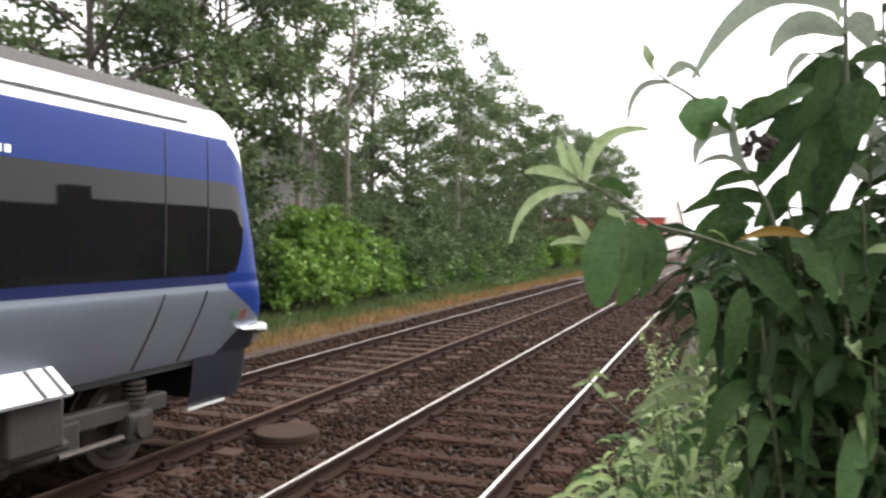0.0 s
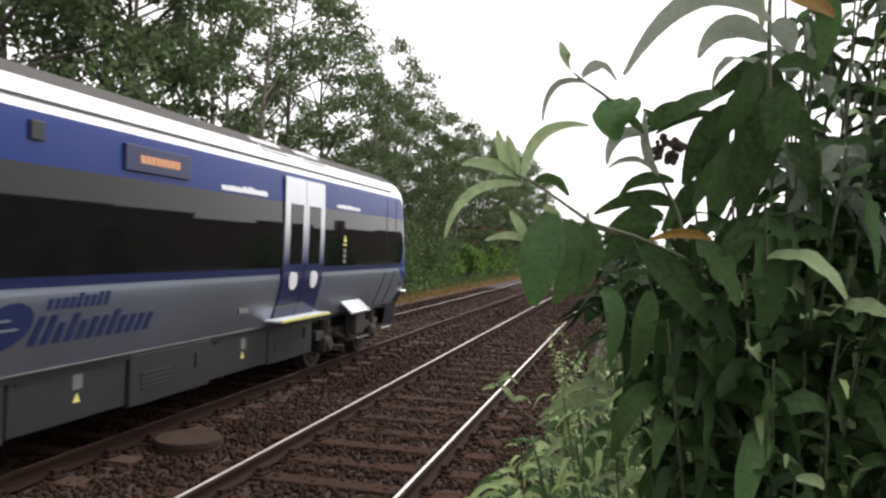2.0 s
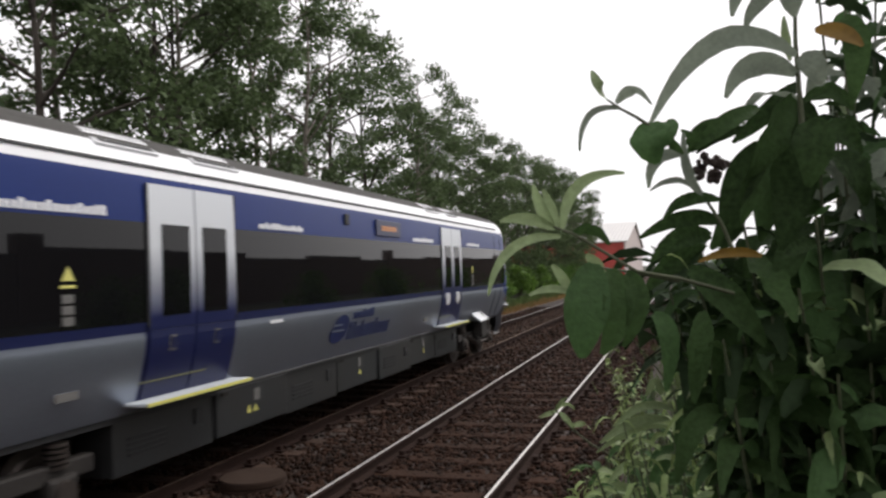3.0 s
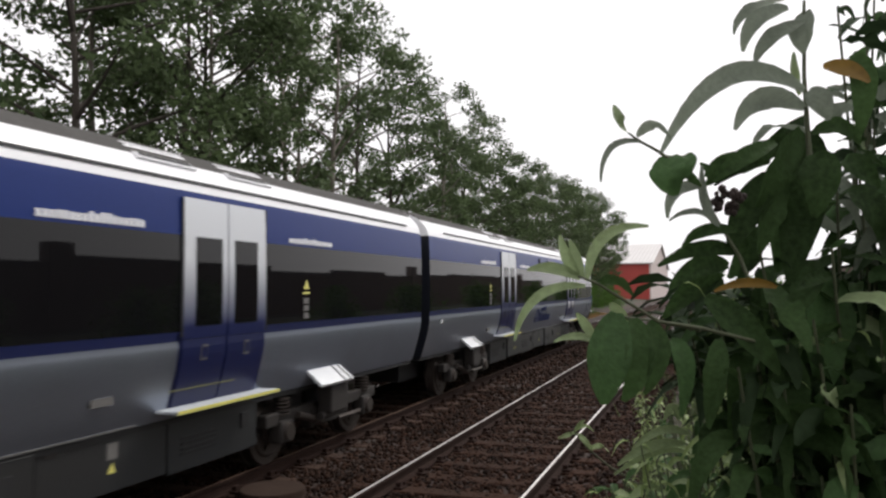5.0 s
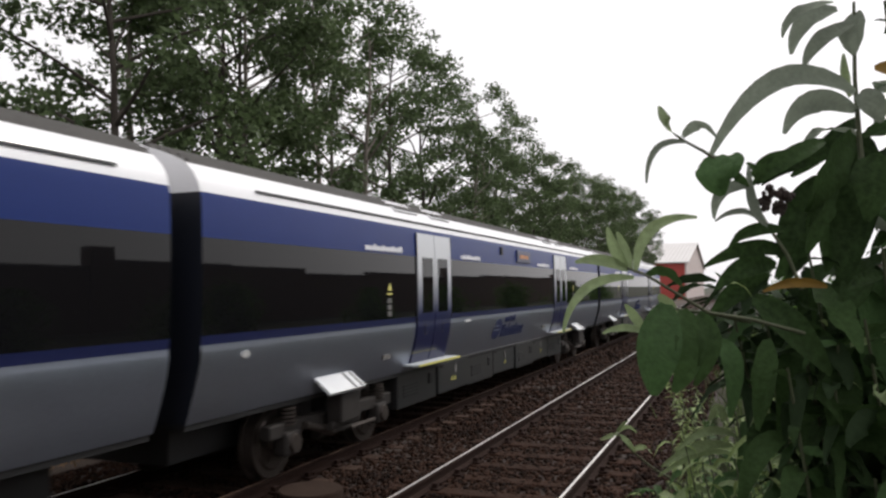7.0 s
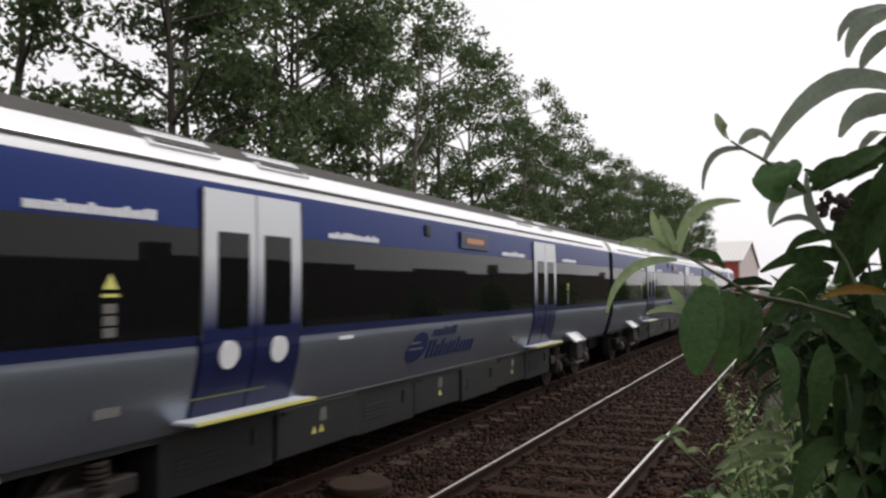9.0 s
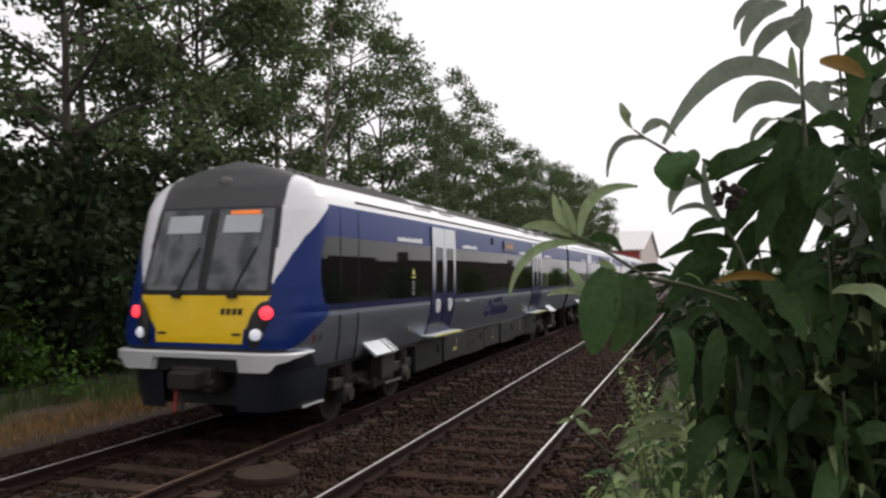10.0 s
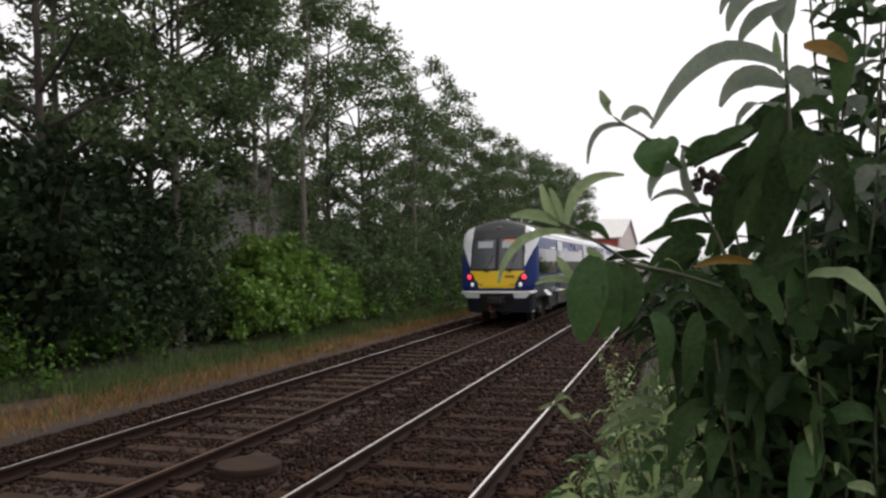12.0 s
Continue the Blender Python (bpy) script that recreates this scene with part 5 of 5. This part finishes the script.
HANGING_LEAVES = [
        ((0.008, 1.206, 2.122), (0.065, 1.177, 2.086), (0.108, 1.228, 2.008), 0.055, 0),
        ((0.025, 1.254, 2.058), (0.021, 1.207, 2.009), (0.007, 1.241, 1.923), 0.05, 0),
        ((0.069, 1.31, 2.051), (0.072, 1.264, 2.006), (0.039, 1.293, 1.915), 0.066, 0),
        ((-0.044, 1.212, 2.057), (-0.007, 1.177, 2.046), (-0.03, 1.209, 1.944), 0.036, 3),
        ((0.049, 1.286, 1.906), (0.002, 1.224, 1.922), (-0.021, 1.256, 1.801), 0.044, 0),
        ((0.164, 1.256, 1.982), (0.172, 1.211, 2.0), (0.185, 1.253, 1.959), 0.03, 1),
        ((0.11, 1.28, 2.05), (0.134, 1.242, 1.987), (0.115, 1.275, 1.898), 0.07, 0),
        ((0.239, 1.361, 2.064), (0.265, 1.323, 2.003), (0.234, 1.353, 1.898), 0.08, 0),
]
LEFT_STEM = [(0.06, 1.2, 2.10), (-0.01, 1.06, 2.125), (-0.058, 0.986, 2.136), (-0.128, 0.965, 2.183), (-0.15, 0.958, 2.192)]
LEFT_LEAVES = [
        ((-0.14, 0.961, 2.186), (-0.135, 0.963, 2.261), (-0.067, 0.984, 2.253), 0.022, 1),
        ((-0.142, 0.961, 2.18), (-0.212, 0.939, 2.188), (-0.226, 0.935, 2.113), 0.018, 1),
        ((-0.148, 0.959, 2.189), (-0.18, 0.949, 2.21), (-0.21, 0.94, 2.2), 0.022, 1),
        ((-0.149, 0.959, 2.19), (-0.166, 0.953, 2.213), (-0.171, 0.952, 2.243), 0.022, 1),
        ((-0.145, 0.96, 2.19), (-0.152, 0.958, 2.217), (-0.16, 0.955, 2.237), 0.018, 1),
        ((-0.128, 0.965, 2.183), (-0.103, 0.973, 2.198), (-0.087, 0.977, 2.168), 0.03, 0),
        ((-0.133, 0.963, 2.113), (-0.153, 0.957, 2.125), (-0.18, 0.949, 2.112), 0.014, 1),
        ((-0.132, 0.964, 2.113), (-0.143, 0.961, 2.135), (-0.153, 0.957, 2.147), 0.018, 1),
        ((-0.116, 0.989, 2.158), (-0.092, 0.997, 2.135), (-0.114, 0.99, 2.112), 0.03, 1),
]
BIG_STEM = [(-0.01, 1.06, 2.122), (-0.061, 1.038, 2.134), (-0.1, 0.973, 2.142)]
BIG_LEAVES = [
        ((-0.105, 0.967, 2.148), (-0.113, 0.919, 2.093), (-0.121, 0.954, 2.037), 0.064, 3),
        ((-0.087, 0.973, 2.141), (-0.062, 0.934, 2.093), (-0.099, 0.961, 2.041), 0.046, 0),
        ((-0.069, 0.978, 2.136), (-0.039, 0.941, 2.105), (-0.075, 0.968, 2.049), 0.032, 0),
]
LOW_STEM = [(-0.01, 1.733, 1.596), (-0.019, 1.73, 1.769), (-0.029, 1.727, 1.869), (-0.114, 1.753, 1.977)]
LOW_LEAVES = [
        ((-0.04, 1.721, 1.807), (-0.11, 1.652, 1.828), (-0.177, 1.669, 1.764), 0.04, 1),
        ((-0.036, 1.764, 1.78), (-0.098, 1.698, 1.813), (-0.189, 1.708, 1.735), 0.036, 1),
        ((-0.031, 1.807, 1.81), (-0.091, 1.741, 1.856), (-0.155, 1.759, 1.78), 0.034, 1),
        ((-0.017, 1.747, 1.854), (-0.002, 1.706, 1.815), (-0.031, 1.735, 1.749), 0.06, 3),
        ((-0.094, 1.769, 1.693), (-0.125, 1.712, 1.733), (-0.173, 1.735, 1.661), 0.036, 1),
        ((-0.053, 1.716, 1.857), (-0.059, 1.665, 1.914), (-0.082, 1.696, 1.859), 0.04, 1),
        ((0.03, 1.784, 1.786), (0.005, 1.73, 1.783), (-0.068, 1.745, 1.713), 0.05, 3),
        ((-0.109, 1.787, 1.623), (-0.148, 1.727, 1.689), (-0.22, 1.743, 1.625), 0.034, 1),
        ((-0.032, 1.746, 1.715), (-0.075, 1.685, 1.722), (-0.087, 1.72, 1.628), 0.05, 3),
]
SPRAY_STEM = [(-0.156, 1.908, 1.67), (-0.222, 1.887, 1.712), (-0.267, 1.872, 1.752), (-0.298, 1.862, 1.794)]
RAIL_SPRAY = [
        ((-0.3, 1.872, 1.793), (-0.271, 1.833, 1.828), (-0.255, 1.875, 1.794), 0.014, 1),
        ((-0.299, 1.872, 1.795), (-0.283, 1.829, 1.819), (-0.273, 1.869, 1.822), 0.012, 1),
        ((-0.297, 1.873, 1.79), (-0.307, 1.823, 1.794), (-0.336, 1.851, 1.778), 0.012, 1),
        ((-0.294, 1.874, 1.787), (-0.268, 1.835, 1.781), (-0.259, 1.875, 1.749), 0.014, 1),
        ((-0.268, 1.882, 1.75), (-0.236, 1.844, 1.778), (-0.221, 1.886, 1.746), 0.014, 1),
]
LEAF_TONES = ("bud_leaf", "bud_pale", "bud_felt", "bud_mid")
BRANCH = {}
for key, stem, blades_ in (("top", TOP_STEM, TOP_LEAVES + CROWN_LEAVES), ("bud", BUD_STEM, BUD_LEAVES), ("mid", MID_STEM, MID_LEAVES), ("left", LEFT_STEM, LEFT_LEAVES), ("big", BIG_STEM, BIG_LEAVES), ("hanging", MID_STEM[:2], HANGING_LEAVES + FILL_LEAVES), ("low", LOW_STEM, LOW_LEAVES), ("spray", SPRAY_STEM, RAIL_SPRAY)):
    BRANCH[key] = stem_part(stem, 0.0048 if key == "top" else 0.003, 0.0022 if key == "top" else 0.0014, bush, "branch", "thin grey-green branch")
    for base, ctrl, tip, width, tone in blades_:
        face = (TO_EYE + Vector(rng.normal(0, 0.3, 3))).normalized()
        put("leaf", leaf_mesh(base, ctrl, tip, width * {"left": 0.64, "low": 0.55}.get(key, 0.85), LEAF_TONES[tone], face, 0.3, 0.12), BRANCH[key])

# withered flower head and two yellowed leaves
bm = bmesh.new()
for i in range(46):
    p = Vector((0.041, 1.171, 2.258)) + Vector(rng.normal(0, 1, 3)) * 0.004 + Vector((0.014 * math.sin(i * 0.5), 0, 0.011 * math.cos(i * 0.5)))
    bmesh.ops.create_icosphere(bm, subdivisions=1, radius=float(rng.uniform(0.003, 0.007)), matrix=Matrix.Translation(p))
part("withered_flower", bm, "withered", BRANCH["mid"], "curled withered brown flower head")
put("leaf", leaf_mesh((0.10, 1.14, 2.135), (0.06, 1.13, 2.15), (0.02, 1.11, 2.13), 0.013, "bud_yellow", Vector((0.1, -0.9, -0.2)).normalized()), BRANCH["mid"], "yellowed leaf")
put("leaf", leaf_mesh((0.19, 1.25, 2.47), (0.23, 1.25, 2.47), (0.25, 1.25, 2.44), 0.025, "bud_yellow", TO_EYE), BRANCH["top"], "yellowed leaf")

UPPER = random.Random(11)
MORE_TIPS = [(0.27, 1.45, 2.50), (0.33, 1.42, 2.44), (0.24, 1.36, 2.34), (0.36, 1.40, 2.34), (0.42, 1.50, 2.62), (0.30, 1.30, 2.28), (0.20, 1.30, 2.28), (0.42, 1.35, 2.42), (0.24, 1.5, 2.62), (0.45, 1.45, 2.1), (0.30, 1.25, 2.12), (0.12, 1.25, 2.05), (0.05, 1.2, 2.02), (0.35, 1.5, 2.3), (0.48, 1.55, 2.35), (0.52, 1.6, 2.55), (0.30, 1.55, 2.45), (0.40, 1.6, 2.7), (0.55, 1.6, 2.2), (0.46, 1.5, 2.46), (0.6, 1.7, 2.75), (0.5, 1.65, 2.68), (0.62, 1.30, 2.20), (0.70, 1.35, 2.10), (0.60, 1.25, 2.05), (0.66, 1.30, 1.95), (0.55, 1.25, 2.15), (0.75, 1.45, 2.35), (0.62, 1.40, 2.40), (0.58, 1.28, 1.85), (0.70, 1.5, 2.5)]
TIPS = [(0.307, 1.62, 2.717), (0.376, 1.589, 2.589), (0.441, 1.556, 2.489), (0.251, 1.446, 2.368), (0.384, 1.644, 2.337), (0.414, 1.444, 2.261), (0.148, 1.363, 2.293), (0.088, 1.292, 2.196), (0.008, 1.32, 2.151), (0.186, 1.27, 2.192), (0.293, 1.407, 2.196), (0.385, 1.383, 2.119), (-0.021, 1.363, 2.083), (0.065, 1.233, 2.097), (0.151, 1.207, 2.089), (0.251, 1.289, 2.068), (0.333, 1.315, 1.996), (0.034, 1.38, 2.003), (0.114, 1.248, 1.99), (0.197, 1.221, 1.97), (0.276, 1.245, 1.885), (0.07, 1.391, 1.884), (0.162, 1.262, 1.858), (0.398, 1.334, 1.873), (0.234, 1.232, 1.802)]


ROOT = Vector((0.35, 1.75, 0.25))
MORE_TIPS += [(UPPER.uniform(0.34, 0.80), UPPER.uniform(1.4, 1.8), UPPER.uniform(2.3, 2.85)) for _ in range(16)]


def clear_of_sky(p):
    """Keeps the bush's crown to its side of the line."""
    x = p.x * 1.2 / p.y
    edge = float(np.interp(p.z, [1.4, 1.9, 1.97, 2.13, 2.17, 2.2, 2.32, 2.42, 2.6], [0.03, -0.02, -0.07, -0.06, -0.01, 0.06, 0.11, 0.15, 0.17]))
    return x > edge


def grow(k, tp, nodes, far):
    """One branch to the tip tp with its drooping leaves; the deeper ones go into the shared mesh."""
    tp = Vector(tp)
    bend = ROOT.lerp(tp, 0.6) + Vector((0.05 * math.sin(k), 0.15, 0.05))
    at = lambda s: ROOT * (1 - s) ** 2 + bend * 2 * s * (1 - s) + tp * s * s
    br = stem_part([at(s) for s in (0, 0.25, 0.5, 0.7, 0.85, 1)], 0.006, 0.002, bush, "branch", "thin grey-green branch")
    for node in range(nodes):
        s = 1 - 0.027 * node - 0.012 * (k % 3)
        o = at(s)
        for side in (0, math.pi):
            a = node * math.pi / 2 + side + k * 1.3 + rng.normal(0, 0.35)
            L = float(rng.uniform(0.05, 0.155)) * (0.55 if node == 0 else 1)
            d = Vector((math.cos(a), math.sin(a), float(rng.normal(0, 0.35))))
            ctrl = o + d * 0.5 * L + Vector((0, 0, float(rng.uniform(0.05, 0.35)) * L))
            tip = o + d * float(rng.uniform(0.5, 0.95)) * L - Vector((0, 0, float(rng.uniform(-0.25, 0.85)) * L))
            if not all(clear_of_sky(q) for q in (o, ctrl, tip)) or tip.y < 0.8:
                continue
            face = (Vector((0, 0, 1)) + 0.6 * TO_EYE + Vector(rng.normal(0, 0.9, 3))).normalized()
            r = rng.uniform()
            # some upper leaves take the grey tone that is paled for glare
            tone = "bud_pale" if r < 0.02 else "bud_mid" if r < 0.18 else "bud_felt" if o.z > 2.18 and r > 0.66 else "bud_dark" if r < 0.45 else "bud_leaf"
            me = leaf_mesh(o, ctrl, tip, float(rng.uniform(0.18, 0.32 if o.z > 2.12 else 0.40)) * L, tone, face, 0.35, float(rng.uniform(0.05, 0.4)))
            if o.y < 1.33:
                put("leaf", me, br)
            else:
                far.setdefault(tone, []).append(me)


FAR_LEAVES = {}
for k, tp in enumerate(TIPS + MORE_TIPS):
    grow(k, tp, 13 if tp[2] > 2.15 else 11, FAR_LEAVES)
for tone, list_ in FAR_LEAVES.items():
    bm = bmesh.new()
    for me in list_:
        bm.from_mesh(me)
    part("outer_foliage", bm, tone, bush, "drooping leaves on the farther branches", True)["kind"] = "stuff"


def leaf_cloud(name, spots, length, ratio, material, parent, label, droop=0.5):
    """Many small bent leaves too fine to tell apart, as one mesh."""
    v, f = [], []
    for o in spots:
        a = rng.uniform(0, 2 * math.pi)
        L = length * rng.uniform(0.6, 1.3)
        d = np.array([math.cos(a), math.sin(a), 0])
        side = np.array([-math.sin(a), math.cos(a), rng.normal(0, 0.3)])
        e = droop * rng.uniform(0.2, 1.3)
        k = len(v)
        for s, w in ((0, 0.12), (0.3, 0.9), (0.65, 0.8), (1, 0.02)):
            p = np.asarray(o) + d * (L * s * (1 - 0.25 * e * s)) + np.array([0, 0, L * (0.35 * s - (0.35 + e) * s * s)])
            v += [p - side * (w * ratio * L / 2), p + np.array([0, 0, -0.04 * L]), p + side * (w * ratio * L / 2)]
        for i in range(3):
            b = k + 3 * i
            f += [(b, b + 1, b + 4, b + 3), (b + 1, b + 2, b + 5, b + 4)]
    ob = put(name, mesh_from(name, v, f, [material], smooth=True), parent, label)
    ob["kind"] = "stuff"
    return ob


# the depth of the bush behind its outer leaves, its shade put into the dark tone
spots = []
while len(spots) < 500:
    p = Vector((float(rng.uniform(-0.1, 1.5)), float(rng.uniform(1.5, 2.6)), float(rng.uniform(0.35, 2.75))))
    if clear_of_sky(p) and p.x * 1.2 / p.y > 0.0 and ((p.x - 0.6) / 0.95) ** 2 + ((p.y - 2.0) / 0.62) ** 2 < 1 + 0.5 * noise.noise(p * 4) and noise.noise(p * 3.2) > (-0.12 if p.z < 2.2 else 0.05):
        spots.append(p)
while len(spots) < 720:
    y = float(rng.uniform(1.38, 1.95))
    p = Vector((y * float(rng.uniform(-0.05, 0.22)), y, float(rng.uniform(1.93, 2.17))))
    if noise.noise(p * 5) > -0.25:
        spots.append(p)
leaf_cloud("inner_foliage", spots, 0.12, 0.32, "bud_dark", bush, "leaves deep in the bush, shade put into their dark green")
# back leaves stand in the bush's shade; their pale colour carries the sunlight
spots = []
while len(spots) < 1500:
    p = Vector((float(rng.uniform(0.0, 1.8)), float(rng.uniform(2.4, 3.4)), float(rng.uniform(0.4, 2.3))))
    round_ = ((p.x - 0.85) / 1.0) ** 2 + ((p.y - 2.85) / 0.62) ** 2 + (max(0, p.z - 1.2) / 1.25) ** 2
    if noise.noise(p * 2.5) > 0.0 and round_ < 1 + 0.5 * noise.noise(p * 4):
        spots.append(p)
leaf_cloud("back_foliage", spots, 0.085, 0.26, "bud_spray", bush, "leaves at the back of the bush, sunlight put into their pale tone")

# small pale leaves scattered as the bright glints in the bush's gaps
spots = []
while len(spots) < 320:
    p = Vector((float(rng.uniform(-0.05, 1.2)), float(rng.uniform(1.5, 2.3)), float(rng.uniform(1.2, 2.3))))
    if clear_of_sky(p) and p.x * 1.2 / p.y > 0.0:
        spots.append(p)
while len(spots) < 480:
    p = Vector((float(rng.uniform(-0.05, 0.6)), float(rng.uniform(1.22, 1.55)), float(rng.uniform(1.4, 2.15))))
    if clear_of_sky(p):
        spots.append(p)
leaf_cloud("glint_leaves", spots, 0.040, 0.36, "bud_spray", bush, "small pale leaves added as glints inside the bush", 0.8)

# ---- pale young shoots below the bush ----
shoots = thing("young_shoots", "pale green narrow-leaved young shoots at the bush's foot", "plant")
stems_, spots, spots2 = [], [], []
for i in range(230):
    y = float(rng.uniform(1.5, 2.5))
    z = float(rng.uniform(1.0, 1.86))
    k = y / 1.75
    left = float(np.interp(2.13 - (2.13 - z) / k, [1.0, 1.59, 1.83, 1.96], [-0.40, -0.31, -0.17, -0.11])) * k
    x = left + abs(float(rng.normal(0, 0.16))) + 0.02
    tip = np.array([x, y, z])
    foot = np.array([x * 0.4 + 0.12, y + 0.25, 0.1])
    stems_.append([(foot, 0.006), ((foot + tip) / 2 + (0.03, 0, 0.1), 0.004), (tip, 0.0015)])
    for q in range(16):
        s = 1 - 0.028 * q
        o = foot * (1 - s) + tip * s + np.array([0.03, 0, 0.1]) * 4 * s * (1 - s) * 0.5
        (spots if i % 3 else spots2).append(o)
put("shoot_stalk", limb_mesh("shoot_stalk", stems_, "stem", 5), shoots)["kind"] = "stuff"
leaf_cloud("shoot_leaves", spots, 0.055, 0.26, "bud_spray", shoots, "small pale green leaves", 0.9)
leaf_cloud("shoot_leaves", spots2, 0.065, 0.26, "bud_mid", shoots, "small mid-green leaves", 0.6)
# longer arching blades over them, each one bent down at its tip
for i in range(130):
    o = Vector((float(rng.uniform(-0.28, 0.10)), float(rng.uniform(1.6, 2.0)), 0))
    o.z = float(rng.uniform(1.30, 1.60)) + 0.9 * (o.x + 0.26) * float(rng.uniform(0.3, 1.0))
    L = float(rng.uniform(0.04, 0.12))
    way = Vector((-1 if rng.uniform() < 0.75 else 0.8, float(rng.normal(0, 0.4)), 0))
    tip = o + way * L * float(rng.uniform(0.6, 1.0)) + Vector((0, 0, -L * float(rng.uniform(0.1, 0.7))))
    ctrl = o + way * L * 0.5 + Vector((0, 0, L * float(rng.uniform(0.2, 0.5))))
    put("blade", leaf_mesh(o, ctrl, tip, float(rng.uniform(0.009, 0.018)), ("bud_spray", "bud_pale", "bud_mid", "bud_spray")[i % 4], Vector((0.1, -0.6, 0.8)).normalized(), 0.5, 0.1), shoots)
# tall yellow-green weed by the rail
weed = thing("weed", "yellow-green flowering weed beside the rail", "plant")
stems_, spots = [], []
for i in range(9):
    tip = np.array([-0.62, 8.0, 1.05]) + rng.normal(0, 1, 3) * (0.10, 0.2, 0.22)
    foot = np.array([-0.5, 8.0, -0.2]) + rng.normal(0, 0.06, 3) * (1, 1, 0)
    stems_.append([(foot, 0.008), ((foot + tip) / 2, 0.006), (tip, 0.002)])
    spots += [foot * (1 - s) + tip * s + rng.normal(0, 0.02, 3) for s in np.linspace(0.35, 1.0, 30)]
put("stalk", limb_mesh("stalk", stems_, "stem", 5), weed)["kind"] = "stuff"
leaf_cloud("flower_sprays", spots, 0.10, 0.3, "bud_spray", weed, "yellow-green sprays", 0.4)


# ---- everything that moves ----
def motions():
    ts, ss = [r[0] for r in RUN], [r[1] for r in RUN]
    for car, ahead in ((rear, 0.0), (middle, 20.8), (lead, 41.6)):
        walk(car, [(t, pose(-6.10, s + ahead, 0)) for t, s in RUN])
    for w in WHEELS:
        base = w.matrix_basis.translation.copy()
        rows = []
        for k in range(181):
            t = k * 12 / 180
            roll = (float(np.interp(t, ts, ss)) - ss[0]) / 0.42
            rows.append((t, Matrix.Translation(base) @ Matrix.Rotation(-roll, 4, "X")))
        walk(w, rows)
    # the wind of the passing train lifts and lowers the outer branches: seconds, metres across, metres up
    SWAY = [(0, -0.020, 0.008), (0.5, -0.001, 0.014), (1.0, 0.001, 0.011), (1.5, 0.003, 0.001), (2.0, 0.009, 0.009), (2.5, 0.008, -0.014), (3.0, 0.006, -0.015), (3.2, 0.002, -0.027), (4.8, -0.004, -0.030), (5.0, 0.012, -0.042), (5.5, 0.014, -0.025), (6.0, 0.013, -0.029), (6.5, 0.007, -0.029), (7.0, 0.013, -0.030), (7.2, 0.010, -0.035), (8.8, -0.005, -0.011), (9.0, -0.002, 0.0), (9.5, -0.003, -0.003), (10.0, -0.008, 0.003), (10.5, 0.004, 0.004), (11.0, 0.002, 0.006), (11.5, 0.001, 0.002), (12.0, 0, 0)]
    NOD = [(0, -0.008, 0.013), (0.5, 0.007, 0.022), (1.0, 0.009, 0.019), (1.5, 0.007, 0.009), (2.0, 0.015, 0.019), (2.5, 0.003, -0.009), (3.0, 0.003, -0.015), (3.2, -0.006, -0.022), (5.0, -0.010, -0.010), (5.5, -0.008, -0.008), (6.0, -0.006, -0.013), (6.5, -0.011, -0.020), (7.0, -0.007, -0.018), (8.8, -0.012, -0.014), (9.5, -0.008, -0.012), (10.0, -0.012, -0.003), (10.5, 0.006, 0.004), (11.0, 0.006, 0.001), (12.0, 0, 0)]
    for key, rows in (("left", SWAY), ("big", SWAY), ("top", NOD)):
        walk(BRANCH[key], [(t, pose(dx, 0, dz)) for t, dx, dz in rows])


motions()
